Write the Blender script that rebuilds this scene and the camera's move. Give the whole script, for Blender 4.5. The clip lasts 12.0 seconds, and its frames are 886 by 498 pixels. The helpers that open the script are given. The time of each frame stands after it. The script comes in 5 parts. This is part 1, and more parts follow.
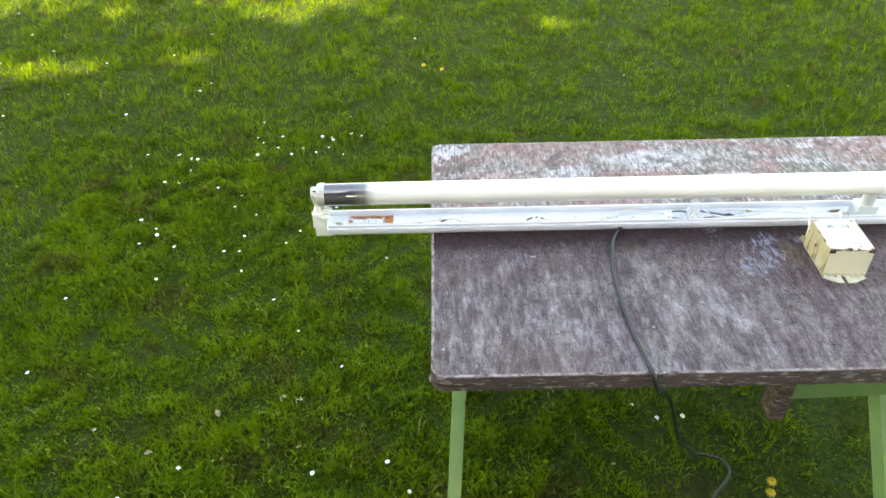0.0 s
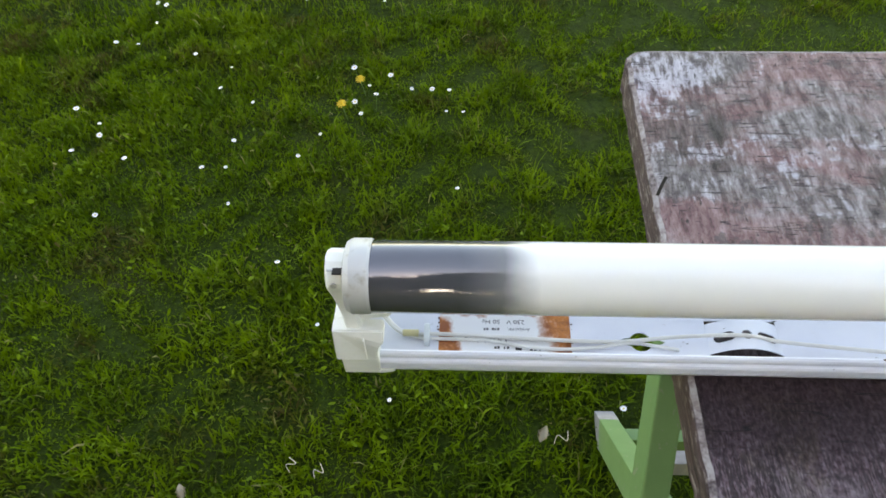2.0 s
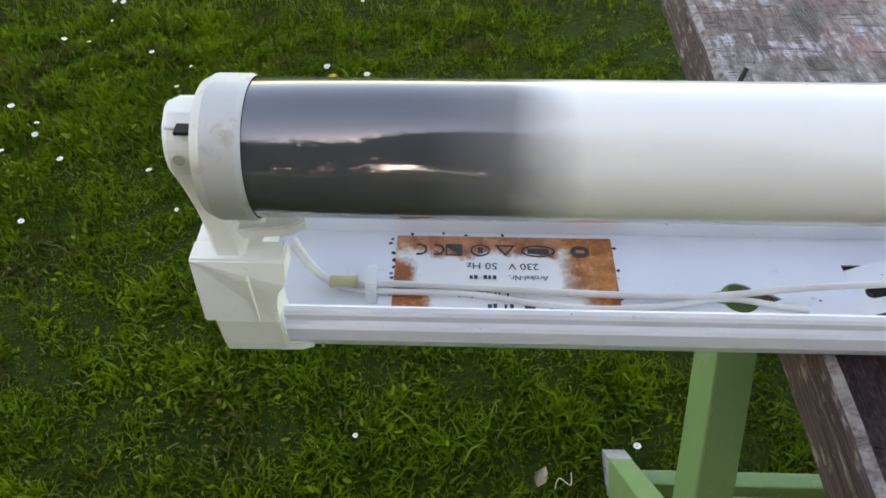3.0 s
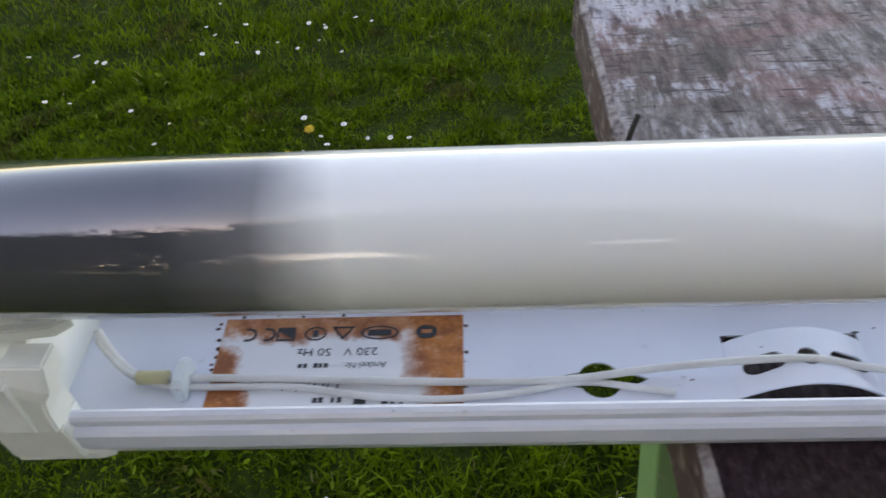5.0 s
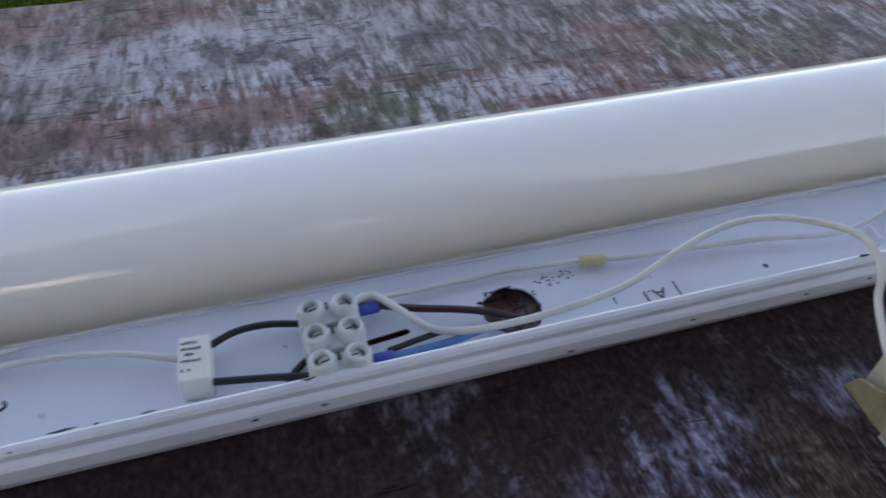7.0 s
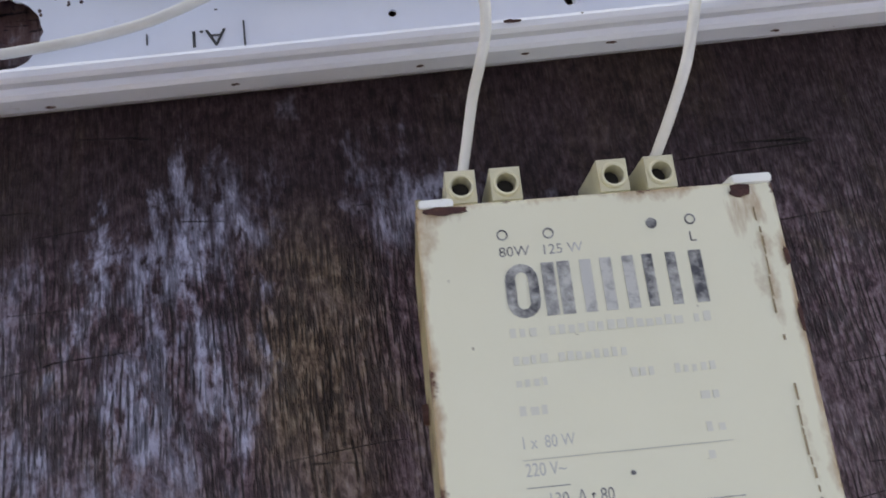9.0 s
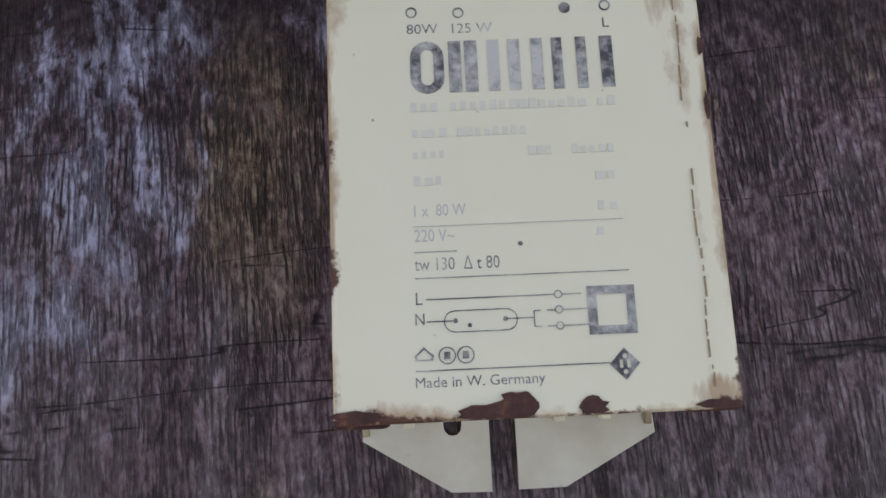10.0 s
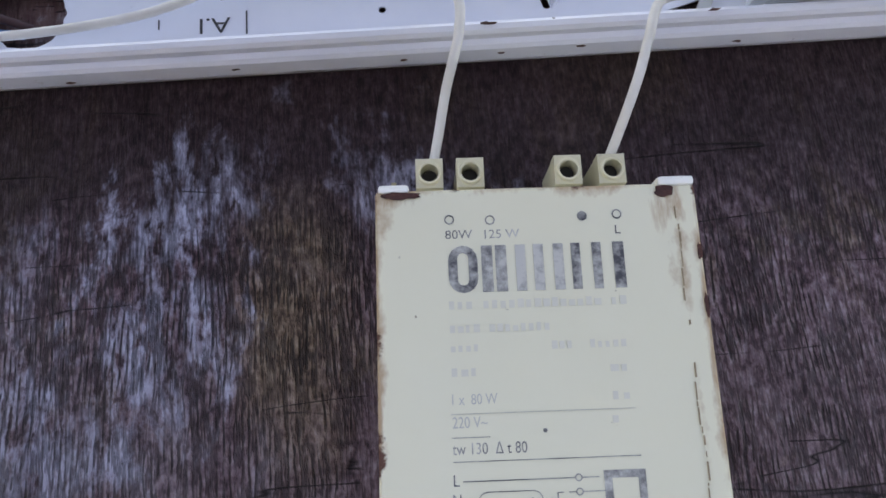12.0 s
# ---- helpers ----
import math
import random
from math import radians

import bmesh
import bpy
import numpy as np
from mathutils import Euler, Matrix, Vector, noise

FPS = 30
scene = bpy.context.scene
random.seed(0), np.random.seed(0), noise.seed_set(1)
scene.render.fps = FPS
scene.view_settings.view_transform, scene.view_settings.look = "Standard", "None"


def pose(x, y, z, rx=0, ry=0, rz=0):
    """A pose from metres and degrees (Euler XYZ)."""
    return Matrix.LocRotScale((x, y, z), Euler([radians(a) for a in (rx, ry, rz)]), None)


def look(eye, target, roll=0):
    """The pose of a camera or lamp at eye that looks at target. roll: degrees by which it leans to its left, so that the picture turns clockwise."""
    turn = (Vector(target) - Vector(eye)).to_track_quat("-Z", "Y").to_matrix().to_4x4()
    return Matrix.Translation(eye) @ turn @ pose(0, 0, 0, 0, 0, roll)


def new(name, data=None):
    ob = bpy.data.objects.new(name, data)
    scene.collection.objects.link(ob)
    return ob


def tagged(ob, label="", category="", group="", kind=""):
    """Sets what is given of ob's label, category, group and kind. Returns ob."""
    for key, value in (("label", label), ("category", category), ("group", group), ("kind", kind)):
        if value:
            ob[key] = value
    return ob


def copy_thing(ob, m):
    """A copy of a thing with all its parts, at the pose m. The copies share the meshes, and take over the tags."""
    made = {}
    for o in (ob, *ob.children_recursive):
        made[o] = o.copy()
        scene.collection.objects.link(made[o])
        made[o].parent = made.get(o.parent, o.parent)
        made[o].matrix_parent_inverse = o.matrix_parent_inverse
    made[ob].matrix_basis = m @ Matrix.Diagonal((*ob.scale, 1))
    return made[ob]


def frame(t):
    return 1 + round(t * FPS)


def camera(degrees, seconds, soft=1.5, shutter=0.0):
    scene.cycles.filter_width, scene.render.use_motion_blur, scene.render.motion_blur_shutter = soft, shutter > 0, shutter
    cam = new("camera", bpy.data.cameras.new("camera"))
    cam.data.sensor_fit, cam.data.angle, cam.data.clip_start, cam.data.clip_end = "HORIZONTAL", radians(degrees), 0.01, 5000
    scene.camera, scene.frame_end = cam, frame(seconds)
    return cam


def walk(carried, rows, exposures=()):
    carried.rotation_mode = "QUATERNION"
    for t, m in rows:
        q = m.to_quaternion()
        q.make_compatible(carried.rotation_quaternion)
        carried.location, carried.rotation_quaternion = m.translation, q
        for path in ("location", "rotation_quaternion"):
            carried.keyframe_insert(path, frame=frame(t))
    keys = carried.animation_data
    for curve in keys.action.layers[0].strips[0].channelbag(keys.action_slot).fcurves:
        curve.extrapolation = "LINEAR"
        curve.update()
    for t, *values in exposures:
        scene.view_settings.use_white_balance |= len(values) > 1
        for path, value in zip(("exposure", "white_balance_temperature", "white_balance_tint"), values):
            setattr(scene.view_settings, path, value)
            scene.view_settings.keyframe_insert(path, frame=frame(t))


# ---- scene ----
from mathutils import geometry

cam = camera(62.07, 12.0, soft=1.6, shutter=0.15)
PATH = [
    (0, (0.0207, -0.9912, 1.3757), (0.0195, -0.1964, 0.7688), -1.19),
    (0.5, (0.0649, -0.9274, 1.3626), (0.0109, -0.1482, 0.7381), -0.10),
    (1, (0.0604, -0.7839, 1.3065), (-0.0259, -0.0552, 0.6271), -2.49),
    (1.5, (-0.0565, -0.4296, 1.1929), (-0.1105, 0.2349, 0.4476), -3.28),
    (2, (-0.1195, -0.2074, 1.0193), (-0.1608, 0.4210, 0.2425), -2.13),
    (2.3, (-0.1108, -0.1727, 0.9377), (-0.1562, 0.4461, 0.1534), -3.18),
    (2.5, (-0.1205, -0.1521, 0.9033), (-0.1379, 0.4523, 0.1068), -1.59),
    (3, (-0.1164, -0.1369, 0.8494), (-0.1394, 0.5394, 0.1131), -0.44),
    (3.1, (-0.1179, -0.1332, 0.8427), (-0.1429, 0.5503, 0.1132), 0.41),
    (4.9, (-0.0754, -0.1057, 0.8338), (-0.1188, 0.6057, 0.1323), -3.49),
    (5, (-0.0598, -0.1085, 0.8369), (-0.1007, 0.6073, 0.1398), -3.69),
    (5.2, (-0.0292, -0.1074, 0.8428), (-0.0516, 0.6028, 0.1392), -3.23),
    (5.5, (0.0295, -0.1118, 0.8488), (0.0364, 0.6018, 0.1482), -2.90),
    (5.8, (0.1040, -0.1211, 0.8551), (0.1460, 0.5794, 0.1427), -1.89),
    (6, (0.1645, -0.1258, 0.8582), (0.2217, 0.5722, 0.1444), -1.70),
    (6.2, (0.2265, -0.1286, 0.8628), (0.3070, 0.5714, 0.1533), -1.07),
    (6.5, (0.3185, -0.1301, 0.8689), (0.4415, 0.5612, 0.1568), 0.40),
    (6.8, (0.3913, -0.1277, 0.8663), (0.5537, 0.5531, 0.1521), 0.86),
    (7, (0.4252, -0.1273, 0.8540), (0.6544, 0.5375, 0.1430), 3.01),
    (7.2, (0.4665, -0.1177, 0.8559), (0.7080, 0.5033, 0.1103), 2.88),
    (7.4, (0.4877, -0.1002, 0.8463), (0.7461, 0.4677, 0.0648), 4.80),
    (7.5, (0.4932, -0.0966, 0.8435), (0.7409, 0.4678, 0.0560), 3.80),
    (7.6, (0.4957, -0.0940, 0.8415), (0.7493, 0.4524, 0.0433), 5.36),
    (9.5, (0.6110, -0.1027, 0.8234), (0.6451, 0.1044, -0.1544), 4.23),
    (10, (0.6113, -0.1250, 0.8217), (0.6407, 0.0562, -0.1613), 4.41),
    (10.5, (0.6140, -0.1236, 0.8301), (0.6596, 0.0687, -0.1502), 8.96),
    (11, (0.6149, -0.1056, 0.8325), (0.6623, 0.1112, -0.1426), 8.42),
    (11.5, (0.6072, -0.1013, 0.8404), (0.6503, 0.1476, -0.1272), 5.74),
    (12, (0.6058, -0.1032, 0.8447), (0.6424, 0.1456, -0.1232), 4.08),
]
walk(cam, [(t, look(eye, target, roll)) for t, eye, target, roll in PATH],
     exposures=[(0.0, 3.15, 10800, 10), (1.0, 3.15, 10800, 10), (1.5, 2.95, 10500, 12), (2.0, 2.45, 10200, 13), (2.5, 2.2, 10200, 15), (3.2, 2.22, 9700, 17), (5.0, 1.83, 9400, 20), (5.5, 1.47, 9000, 20), (7.6, 1.27, 8200, 19), (9.4, 1.80, 10500, 23), (10.5, 1.68, 9800, 22), (12.0, 1.79, 9200, 23)])

# ---------------------------------------------------------------- light
SUN_AZ = radians(196)      # the sun stands behind the viewer, beyond the added trees
SUN_EL = radians(36)
world = bpy.data.worlds.new("world")
scene.world = world
world.use_nodes = True
wn = world.node_tree
sky = wn.nodes.new("ShaderNodeTexSky")
sky.sky_type = "NISHITA"
sky.sun_disc = False
sky.sun_elevation = SUN_EL
sky.sun_rotation = SUN_AZ
wn.links.new(sky.outputs[0], wn.nodes["Background"].inputs[0])
wn.nodes["Background"].inputs[1].default_value = 0.15
sun = new("sun", bpy.data.lights.new("sun", "SUN"))
sun.data.energy, sun.data.angle, sun.data.color = 3.0, radians(0.53), (1.0, 0.93, 0.80)
sun_from = Vector((math.sin(SUN_AZ) * math.cos(SUN_EL), math.cos(SUN_AZ) * math.cos(SUN_EL), math.sin(SUN_EL)))
sun.matrix_world = look(sun_from * 20, (0, 0, 0))

TOP = 0.652                # height of the table top above the lawn


# ---------------------------------------------------------------- materials
class Mat:
    """A small builder for node materials."""

    def __init__(self, name, rough=0.6, metal=0.0, spec=0.5):
        self.m = bpy.data.materials.new(name)
        self.m.use_nodes = True
        self.t = self.m.node_tree
        self.b = self.t.nodes["Principled BSDF"]
        self.b.inputs["Roughness"].default_value = rough
        self.b.inputs["Metallic"].default_value = metal
        self.b.inputs["Specular IOR Level"].default_value = spec
        self.co = self.t.nodes.new("ShaderNodeTexCoord").outputs["Object"]

    def link(self, a, b):
        self.t.links.new(a, b)

    def coords(self, scale=(1, 1, 1), turn=(0, 0, 0)):
        n = self.t.nodes.new("ShaderNodeMapping")
        n.inputs["Scale"].default_value = scale
        n.inputs["Rotation"].default_value = [radians(a) for a in turn]
        self.link(self.co, n.inputs[0])
        return n.outputs[0]

    def noise(self, scale, detail=4, rough=0.6, stretch=(1, 1, 1), distort=0.0):
        n = self.t.nodes.new("ShaderNodeTexNoise")
        n.inputs["Scale"].default_value = scale
        n.inputs["Detail"].default_value = detail
        n.inputs["Roughness"].default_value = rough
        n.inputs["Distortion"].default_value = distort
        self.link(self.coords(stretch), n.inputs["Vector"])
        return n.outputs["Fac"]

    def ramp(self, fac, stops):
        n = self.t.nodes.new("ShaderNodeValToRGB")
        e = n.color_ramp.elements
        while len(e) < len(stops):
            e.new(0.5)
        for k, (p, c) in enumerate(stops):
            e[k].position = p
            e[k].color = (*c, 1) if isinstance(c, tuple) else (c, c, c, 1)
        self.link(fac, n.inputs[0])
        return n.outputs[0]

    def mix(self, fac, a, b, mode="MIX"):
        n = self.t.nodes.new("ShaderNodeMix")
        n.data_type, n.blend_type = "RGBA", mode
        for k, v in ((0, fac), (6, a), (7, b)):
            if isinstance(v, tuple):
                n.inputs[k].default_value = (*v, 1)
            elif isinstance(v, (int, float)):
                n.inputs[k].default_value = v if k == 0 else (v, v, v, 1)
            else:
                self.link(v, n.inputs[k])
        return n.outputs[2]

    def math(self, op, a, b=0.0, c=0.0):
        n = self.t.nodes.new("ShaderNodeMath")
        n.operation = op
        for k, v in enumerate((a, b, c)):
            if isinstance(v, (int, float)):
                n.inputs[k].default_value = v
            else:
                self.link(v, n.inputs[k])
        return n.outputs[0]

    def axis(self, name):
        n = self.t.nodes.new("ShaderNodeSeparateXYZ")
        self.link(self.co, n.inputs[0])
        return n.outputs[name]

    def random(self, island=False):
        if island:
            return self.t.nodes.new("ShaderNodeNewGeometry").outputs["Random Per Island"]
        return self.t.nodes.new("ShaderNodeObjectInfo").outputs["Random"]

    def color(self, c):
        if isinstance(c, tuple):
            self.b.inputs["Base Color"].default_value = (*c, 1)
        else:
            self.link(c, self.b.inputs["Base Color"])
        return self

    def rough(self, r):
        self.link(r, self.b.inputs["Roughness"])
        return self

    def bump(self, height, strength=0.3, distance=0.001):
        n = self.t.nodes.new("ShaderNodeBump")
        n.inputs["Strength"].default_value = strength
        n.inputs["Distance"].default_value = distance
        self.link(height, n.inputs["Height"])
        self.link(n.outputs[0], self.b.inputs["Normal"])
        return self


def make_wood():
    """Weathered board: dark stain over raised fibres that run along y, pale in places by rubbing and painted sheen,
    cracked across.
    """
    m = Mat("weathered_board", 0.5, spec=0.22)
    x, y = m.axis("X"), m.axis("Y")

    def spot(cx, cy, rx, ry, wobble):
        """1 inside a ragged oval, 0 outside."""
        u = m.math("DIVIDE", m.math("SUBTRACT", x, cx), rx)
        v = m.math("DIVIDE", m.math("SUBTRACT", y, cy), ry)
        far = m.math("ADD", m.math("MULTIPLY", u, u), m.math("MULTIPLY", v, v))
        return m.ramp(m.math("ADD", far, wobble), [(0.05, 1.0), (1.05, 0.0)])

    fine = m.noise(1100, 3, 0.6, (1, 0.18, 1), 0.25)
    snap = m.noise(560, 4, 0.65, (0.8, 0.5, 1), 0.2)
    field = m.noise(300, 3, 0.6, (1, 0.15, 1), 0.12)
    coarse = m.noise(95, 5, 0.7, (1, 0.45, 1), 0.4)
    cross = m.noise(420, 4, 0.6, (0.13, 1, 1), 0.3)
    blot = m.noise(9, 6, 0.68, (1, 0.75, 1), 0.5)
    blot_b = m.noise(5.5, 6, 0.62, (0.8, 2.0, 1), 0.6)
    blot_c = m.noise(27, 6, 0.7, (1, 0.6, 1), 0.6)
    # thin dark furrows between the fibres, deep in some patches, filled in others
    furrow = m.ramp(m.math("ABSOLUTE", m.math("SUBTRACT", field, 0.5)), [(0.0, 0.8), (0.030, 0.7), (0.060, 0.0)])
    drift = m.noise(70, 4, 0.6, (1, 0.28, 1))
    wave = m.math("SINE", m.math("MULTIPLY_ADD", x, 3900.0, m.math("MULTIPLY", drift, 26.0)))
    short = m.ramp(m.noise(330, 3, 0.6, (0.9, 0.32, 1), 0.2), [(0.42, 0.0), (0.52, 1.0)])
    furrow = m.math("MAXIMUM", furrow, m.math("MULTIPLY", m.ramp(m.math("MULTIPLY_ADD", wave, 0.5, 0.5), [(0.10, 1.0), (0.42, 0.0)]), short))
    furrow = m.math("MULTIPLY", furrow, m.ramp(m.noise(42, 5, 0.65, (1, 0.6, 1), 0.3), [(0.38, 0.30), (0.50, 1.0)]))
    furrow = m.math("MULTIPLY", furrow, m.ramp(snap, [(0.33, 0.25), (0.5, 1.0)]))
    tone = m.math("ADD", m.math("MULTIPLY", fine, 0.35), m.math("MULTIPLY", snap, 0.65))
    tone = m.math("ADD", tone, m.math("MULTIPLY", m.math("SUBTRACT", coarse, 0.5), 0.35))
    # stained board
    dark = m.ramp(tone, [(0.36, (0.020, 0.0100, 0.0130)), (0.45, (0.080, 0.0425, 0.0520)), (0.55, (0.180, 0.118, 0.134)), (0.68, (0.32, 0.25, 0.28))])
    brown = m.ramp(tone, [(0.36, (0.028, 0.017, 0.011)), (0.45, (0.110, 0.070, 0.041)), (0.55, (0.235, 0.165, 0.100)), (0.68, (0.38, 0.29, 0.20))])
    ochre = m.math("MAXIMUM", m.ramp(blot_c, [(0.52, 0.0), (0.64, 0.75)]), m.math("MULTIPLY", spot(0.573, -0.070, 0.020, 0.045, m.math("MULTIPLY_ADD", blot_c, 2.4, -1.2)), 0.8))
    base = m.mix(ochre, dark, brown)
    # along the lamp the board turns smooth, darker and maroon
    lamp_strip = m.ramp(m.math("MULTIPLY_ADD", m.math("MULTIPLY_ADD", blot_c, 0.06, y), 10.0, 1.0), [(0.66, 0.0), (1.0, 0.85)])
    base = m.mix(lamp_strip, base, m.ramp(tone, [(0.36, (0.0100, 0.0034, 0.0042)), (0.52, (0.0170, 0.0064, 0.0078)), (0.66, (0.034, 0.016, 0.019))]))
    # pale rubbed patches beside the ballast, sky sheen painted into their bluish white
    ragged = m.math("MULTIPLY", m.math("SUBTRACT", m.math("ADD", blot_c, m.math("MULTIPLY", coarse, 0.8)), 0.9), -6.5)
    scar_sheen = m.math("MAXIMUM", spot(0.540, -0.060, 0.022, 0.046, ragged), spot(0.512, -0.100, 0.024, 0.030, ragged))
    scar_sheen = m.math("MAXIMUM", scar_sheen, m.math("MULTIPLY", spot(0.556, -0.030, 0.014, 0.016, ragged), 0.4))
    scar_sheen = m.math("MAXIMUM", scar_sheen, m.ramp(m.math("ADD", m.math("MULTIPLY", blot, 0.75), m.math("MULTIPLY", coarse, 0.25)), [(0.585, 0.0), (0.67, 0.7)]))
    pale = m.math("MULTIPLY", scar_sheen, m.ramp(m.math("ADD", m.math("MULTIPLY", tone, 0.6), m.math("MULTIPLY", m.noise(210, 4, 0.65, (1, 0.3, 1)), 0.4)), [(0.42, 0.0), (0.55, 0.9)]))
    base = m.mix(pale, base, m.mix(m.ramp(coarse, [(0.4, 0.0), (0.62, 1.0)]), (0.19, 0.185, 0.250), (0.45, 0.46, 0.59)))
    # the open end of the board: grey streaks, with flat-angle sheen painted in
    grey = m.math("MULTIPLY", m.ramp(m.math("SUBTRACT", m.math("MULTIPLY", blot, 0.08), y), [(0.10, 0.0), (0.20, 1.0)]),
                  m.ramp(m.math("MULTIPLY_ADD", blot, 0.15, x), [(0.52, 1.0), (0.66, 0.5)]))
    near_sheen = m.ramp(m.math("MULTIPLY_ADD", blot, 0.15, x), [(0.42, 0.85), (0.56, 0.0)])
    near_sheen = m.math("MULTIPLY", near_sheen, m.ramp(m.math("SUBTRACT", m.math("MULTIPLY", blot, 0.06), y), [(0.075, 0.0), (0.13, 1.0)]))
    grey = m.math("MULTIPLY", m.math("MAXIMUM", grey, near_sheen), m.ramp(tone, [(0.40, 0.45), (0.52, 0.88)]))
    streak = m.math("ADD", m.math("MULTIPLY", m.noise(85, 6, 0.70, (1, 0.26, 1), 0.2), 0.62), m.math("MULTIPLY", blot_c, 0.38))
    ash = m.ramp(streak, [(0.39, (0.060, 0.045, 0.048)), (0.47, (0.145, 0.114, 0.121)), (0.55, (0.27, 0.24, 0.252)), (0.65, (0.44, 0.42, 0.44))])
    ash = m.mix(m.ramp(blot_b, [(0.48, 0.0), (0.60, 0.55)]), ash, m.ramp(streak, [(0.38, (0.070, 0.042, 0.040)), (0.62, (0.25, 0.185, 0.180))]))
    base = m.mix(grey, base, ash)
    furrow = m.math("MULTIPLY", furrow, m.ramp(lamp_strip, [(0.2, 1.0), (0.8, 0.4)]))
    base = m.mix(m.math("MULTIPLY", furrow, m.ramp(grey, [(0.2, 0.9), (0.7, 0.45)])), base, (0.0055, 0.0035, 0.0045))
    # long thin cracks across the fibres
    line = m.ramp(m.math("ABSOLUTE", m.math("SUBTRACT", m.noise(44, 3, 0.55, (0.09, 1, 1), 0.1), 0.5)), [(0.0, 1.0), (0.0055, 0.0)])
    crack = m.math("MULTIPLY", line, m.ramp(m.noise(33, 3, 0.6, (0.7, 1.6, 1)), [(0.53, 0.0), (0.57, 1.0)]))
    base = m.mix(crack, base, (0.005, 0.003, 0.004))
    # beyond the lamp the stain has weathered to pink, umber and chalky grey, all broken by short strokes along the fibres
    back = m.ramp(m.math("ADD", y, m.math("MULTIPLY", blot, 0.02)), [(0.020, 0.0), (0.035, 1.0)])
    stroke = m.noise(215, 5, 0.66, (1, 0.24, 1), 0.25)
    soft = m.math("ADD", m.math("MULTIPLY", stroke, 0.6), m.math("MULTIPLY", m.noise(75, 6, 0.66, (1, 0.5, 1), 0.3), 0.4))
    red = m.ramp(soft, [(0.34, (0.045, 0.022, 0.023)), (0.46, (0.185, 0.100, 0.098)), (0.64, (0.38, 0.255, 0.25))])
    umber = m.ramp(soft, [(0.35, (0.026, 0.020, 0.020)), (0.47, (0.145, 0.122, 0.118)), (0.62, (0.41, 0.38, 0.38))])
    moss = m.ramp(soft, [(0.38, (0.030, 0.030, 0.022)), (0.50, (0.105, 0.110, 0.080)), (0.64, (0.32, 0.33, 0.29))])
    worn = m.mix(m.ramp(blot_b, [(0.45, 0.0), (0.55, 1.0)]), red, umber)
    tuft = m.math("MULTIPLY_ADD", blot_c, 3.0, -1.5)
    worn = m.mix(m.math("MAXIMUM", spot(0.500, 0.160, 0.055, 0.035, tuft), m.math("MULTIPLY", spot(0.70, 0.175, 0.07, 0.03, tuft), 0.8)), worn, moss)
    worn = m.mix(m.math("MAXIMUM", spot(0.165, 0.152, 0.022, 0.022, tuft), spot(0.035, 0.20, 0.045, 0.05, tuft)), worn, m.ramp(soft, [(0.38, (0.024, 0.019, 0.017)), (0.62, (0.15, 0.125, 0.115))]))
    zone = m.math("ADD", m.math("MULTIPLY", m.noise(9, 7, 0.68, (0.62, 1.5, 1), 0.3), 0.70), m.math("MULTIPLY", stroke, 0.30))
    chalk = m.math("MAXIMUM", m.ramp(zone, [(0.525, 0.0), (0.585, 0.85)]), m.math("MULTIPLY", spot(0.42, 0.232, 0.12, 0.030, tuft), 0.85))
    chalk = m.math("MULTIPLY", m.math("MAXIMUM", chalk, m.math("MULTIPLY", spot(0.255, 0.170, 0.050, 0.035, tuft), 0.75)), m.ramp(stroke, [(0.34, 0.25), (0.46, 1.0)]))
    worn = m.mix(chalk, worn, m.mix(m.ramp(soft, [(0.36, 0.0), (0.62, 1.0)]), (0.27, 0.25, 0.28), (0.58, 0.56, 0.61)))
    flake = m.ramp(m.math("ADD", m.math("MULTIPLY", m.noise(31, 6, 0.72, (1, 0.8, 1), 0.4), 0.75), m.math("MULTIPLY", stroke, 0.25)), [(0.545, 0.0), (0.575, 0.75)])
    worn = m.mix(flake, worn, m.ramp(soft, [(0.38, (0.030, 0.023, 0.023)), (0.62, (0.120, 0.098, 0.095))]))
    dash = m.math("MULTIPLY", m.ramp(cross, [(0.375, 1.0), (0.41, 0.0)]), m.ramp(blot_c, [(0.45, 0.0), (0.52, 1.0)]))
    worn = m.mix(m.math("MULTIPLY", m.math("MAXIMUM", dash, crack), 0.9), worn, (0.030, 0.023, 0.026))
    pick = m.math("MULTIPLY", m.ramp(m.noise(330, 4, 0.62, (1, 0.30, 1), 0.4), [(0.33, 1.0), (0.39, 0.0)]), m.ramp(m.noise(24, 4, 0.6), [(0.42, 0.15), (0.58, 1.0)]))
    worn = m.mix(m.math("MULTIPLY", pick, 0.9), worn, (0.024, 0.018, 0.018))
    base = m.mix(back, base, worn)
    m.color(base)
    m.rough(m.ramp(tone, [(0.35, 0.62), (0.65, 0.45)]))
    h = m.math("ADD", m.math("MULTIPLY", tone, 0.8), m.math("MULTIPLY", coarse, 0.5))
    h = m.math("SUBTRACT", h, m.math("MULTIPLY", m.math("MAXIMUM", furrow, m.math("MAXIMUM", crack, pick)), 0.45))
    return m.bump(h, 0.9, 0.0016).m


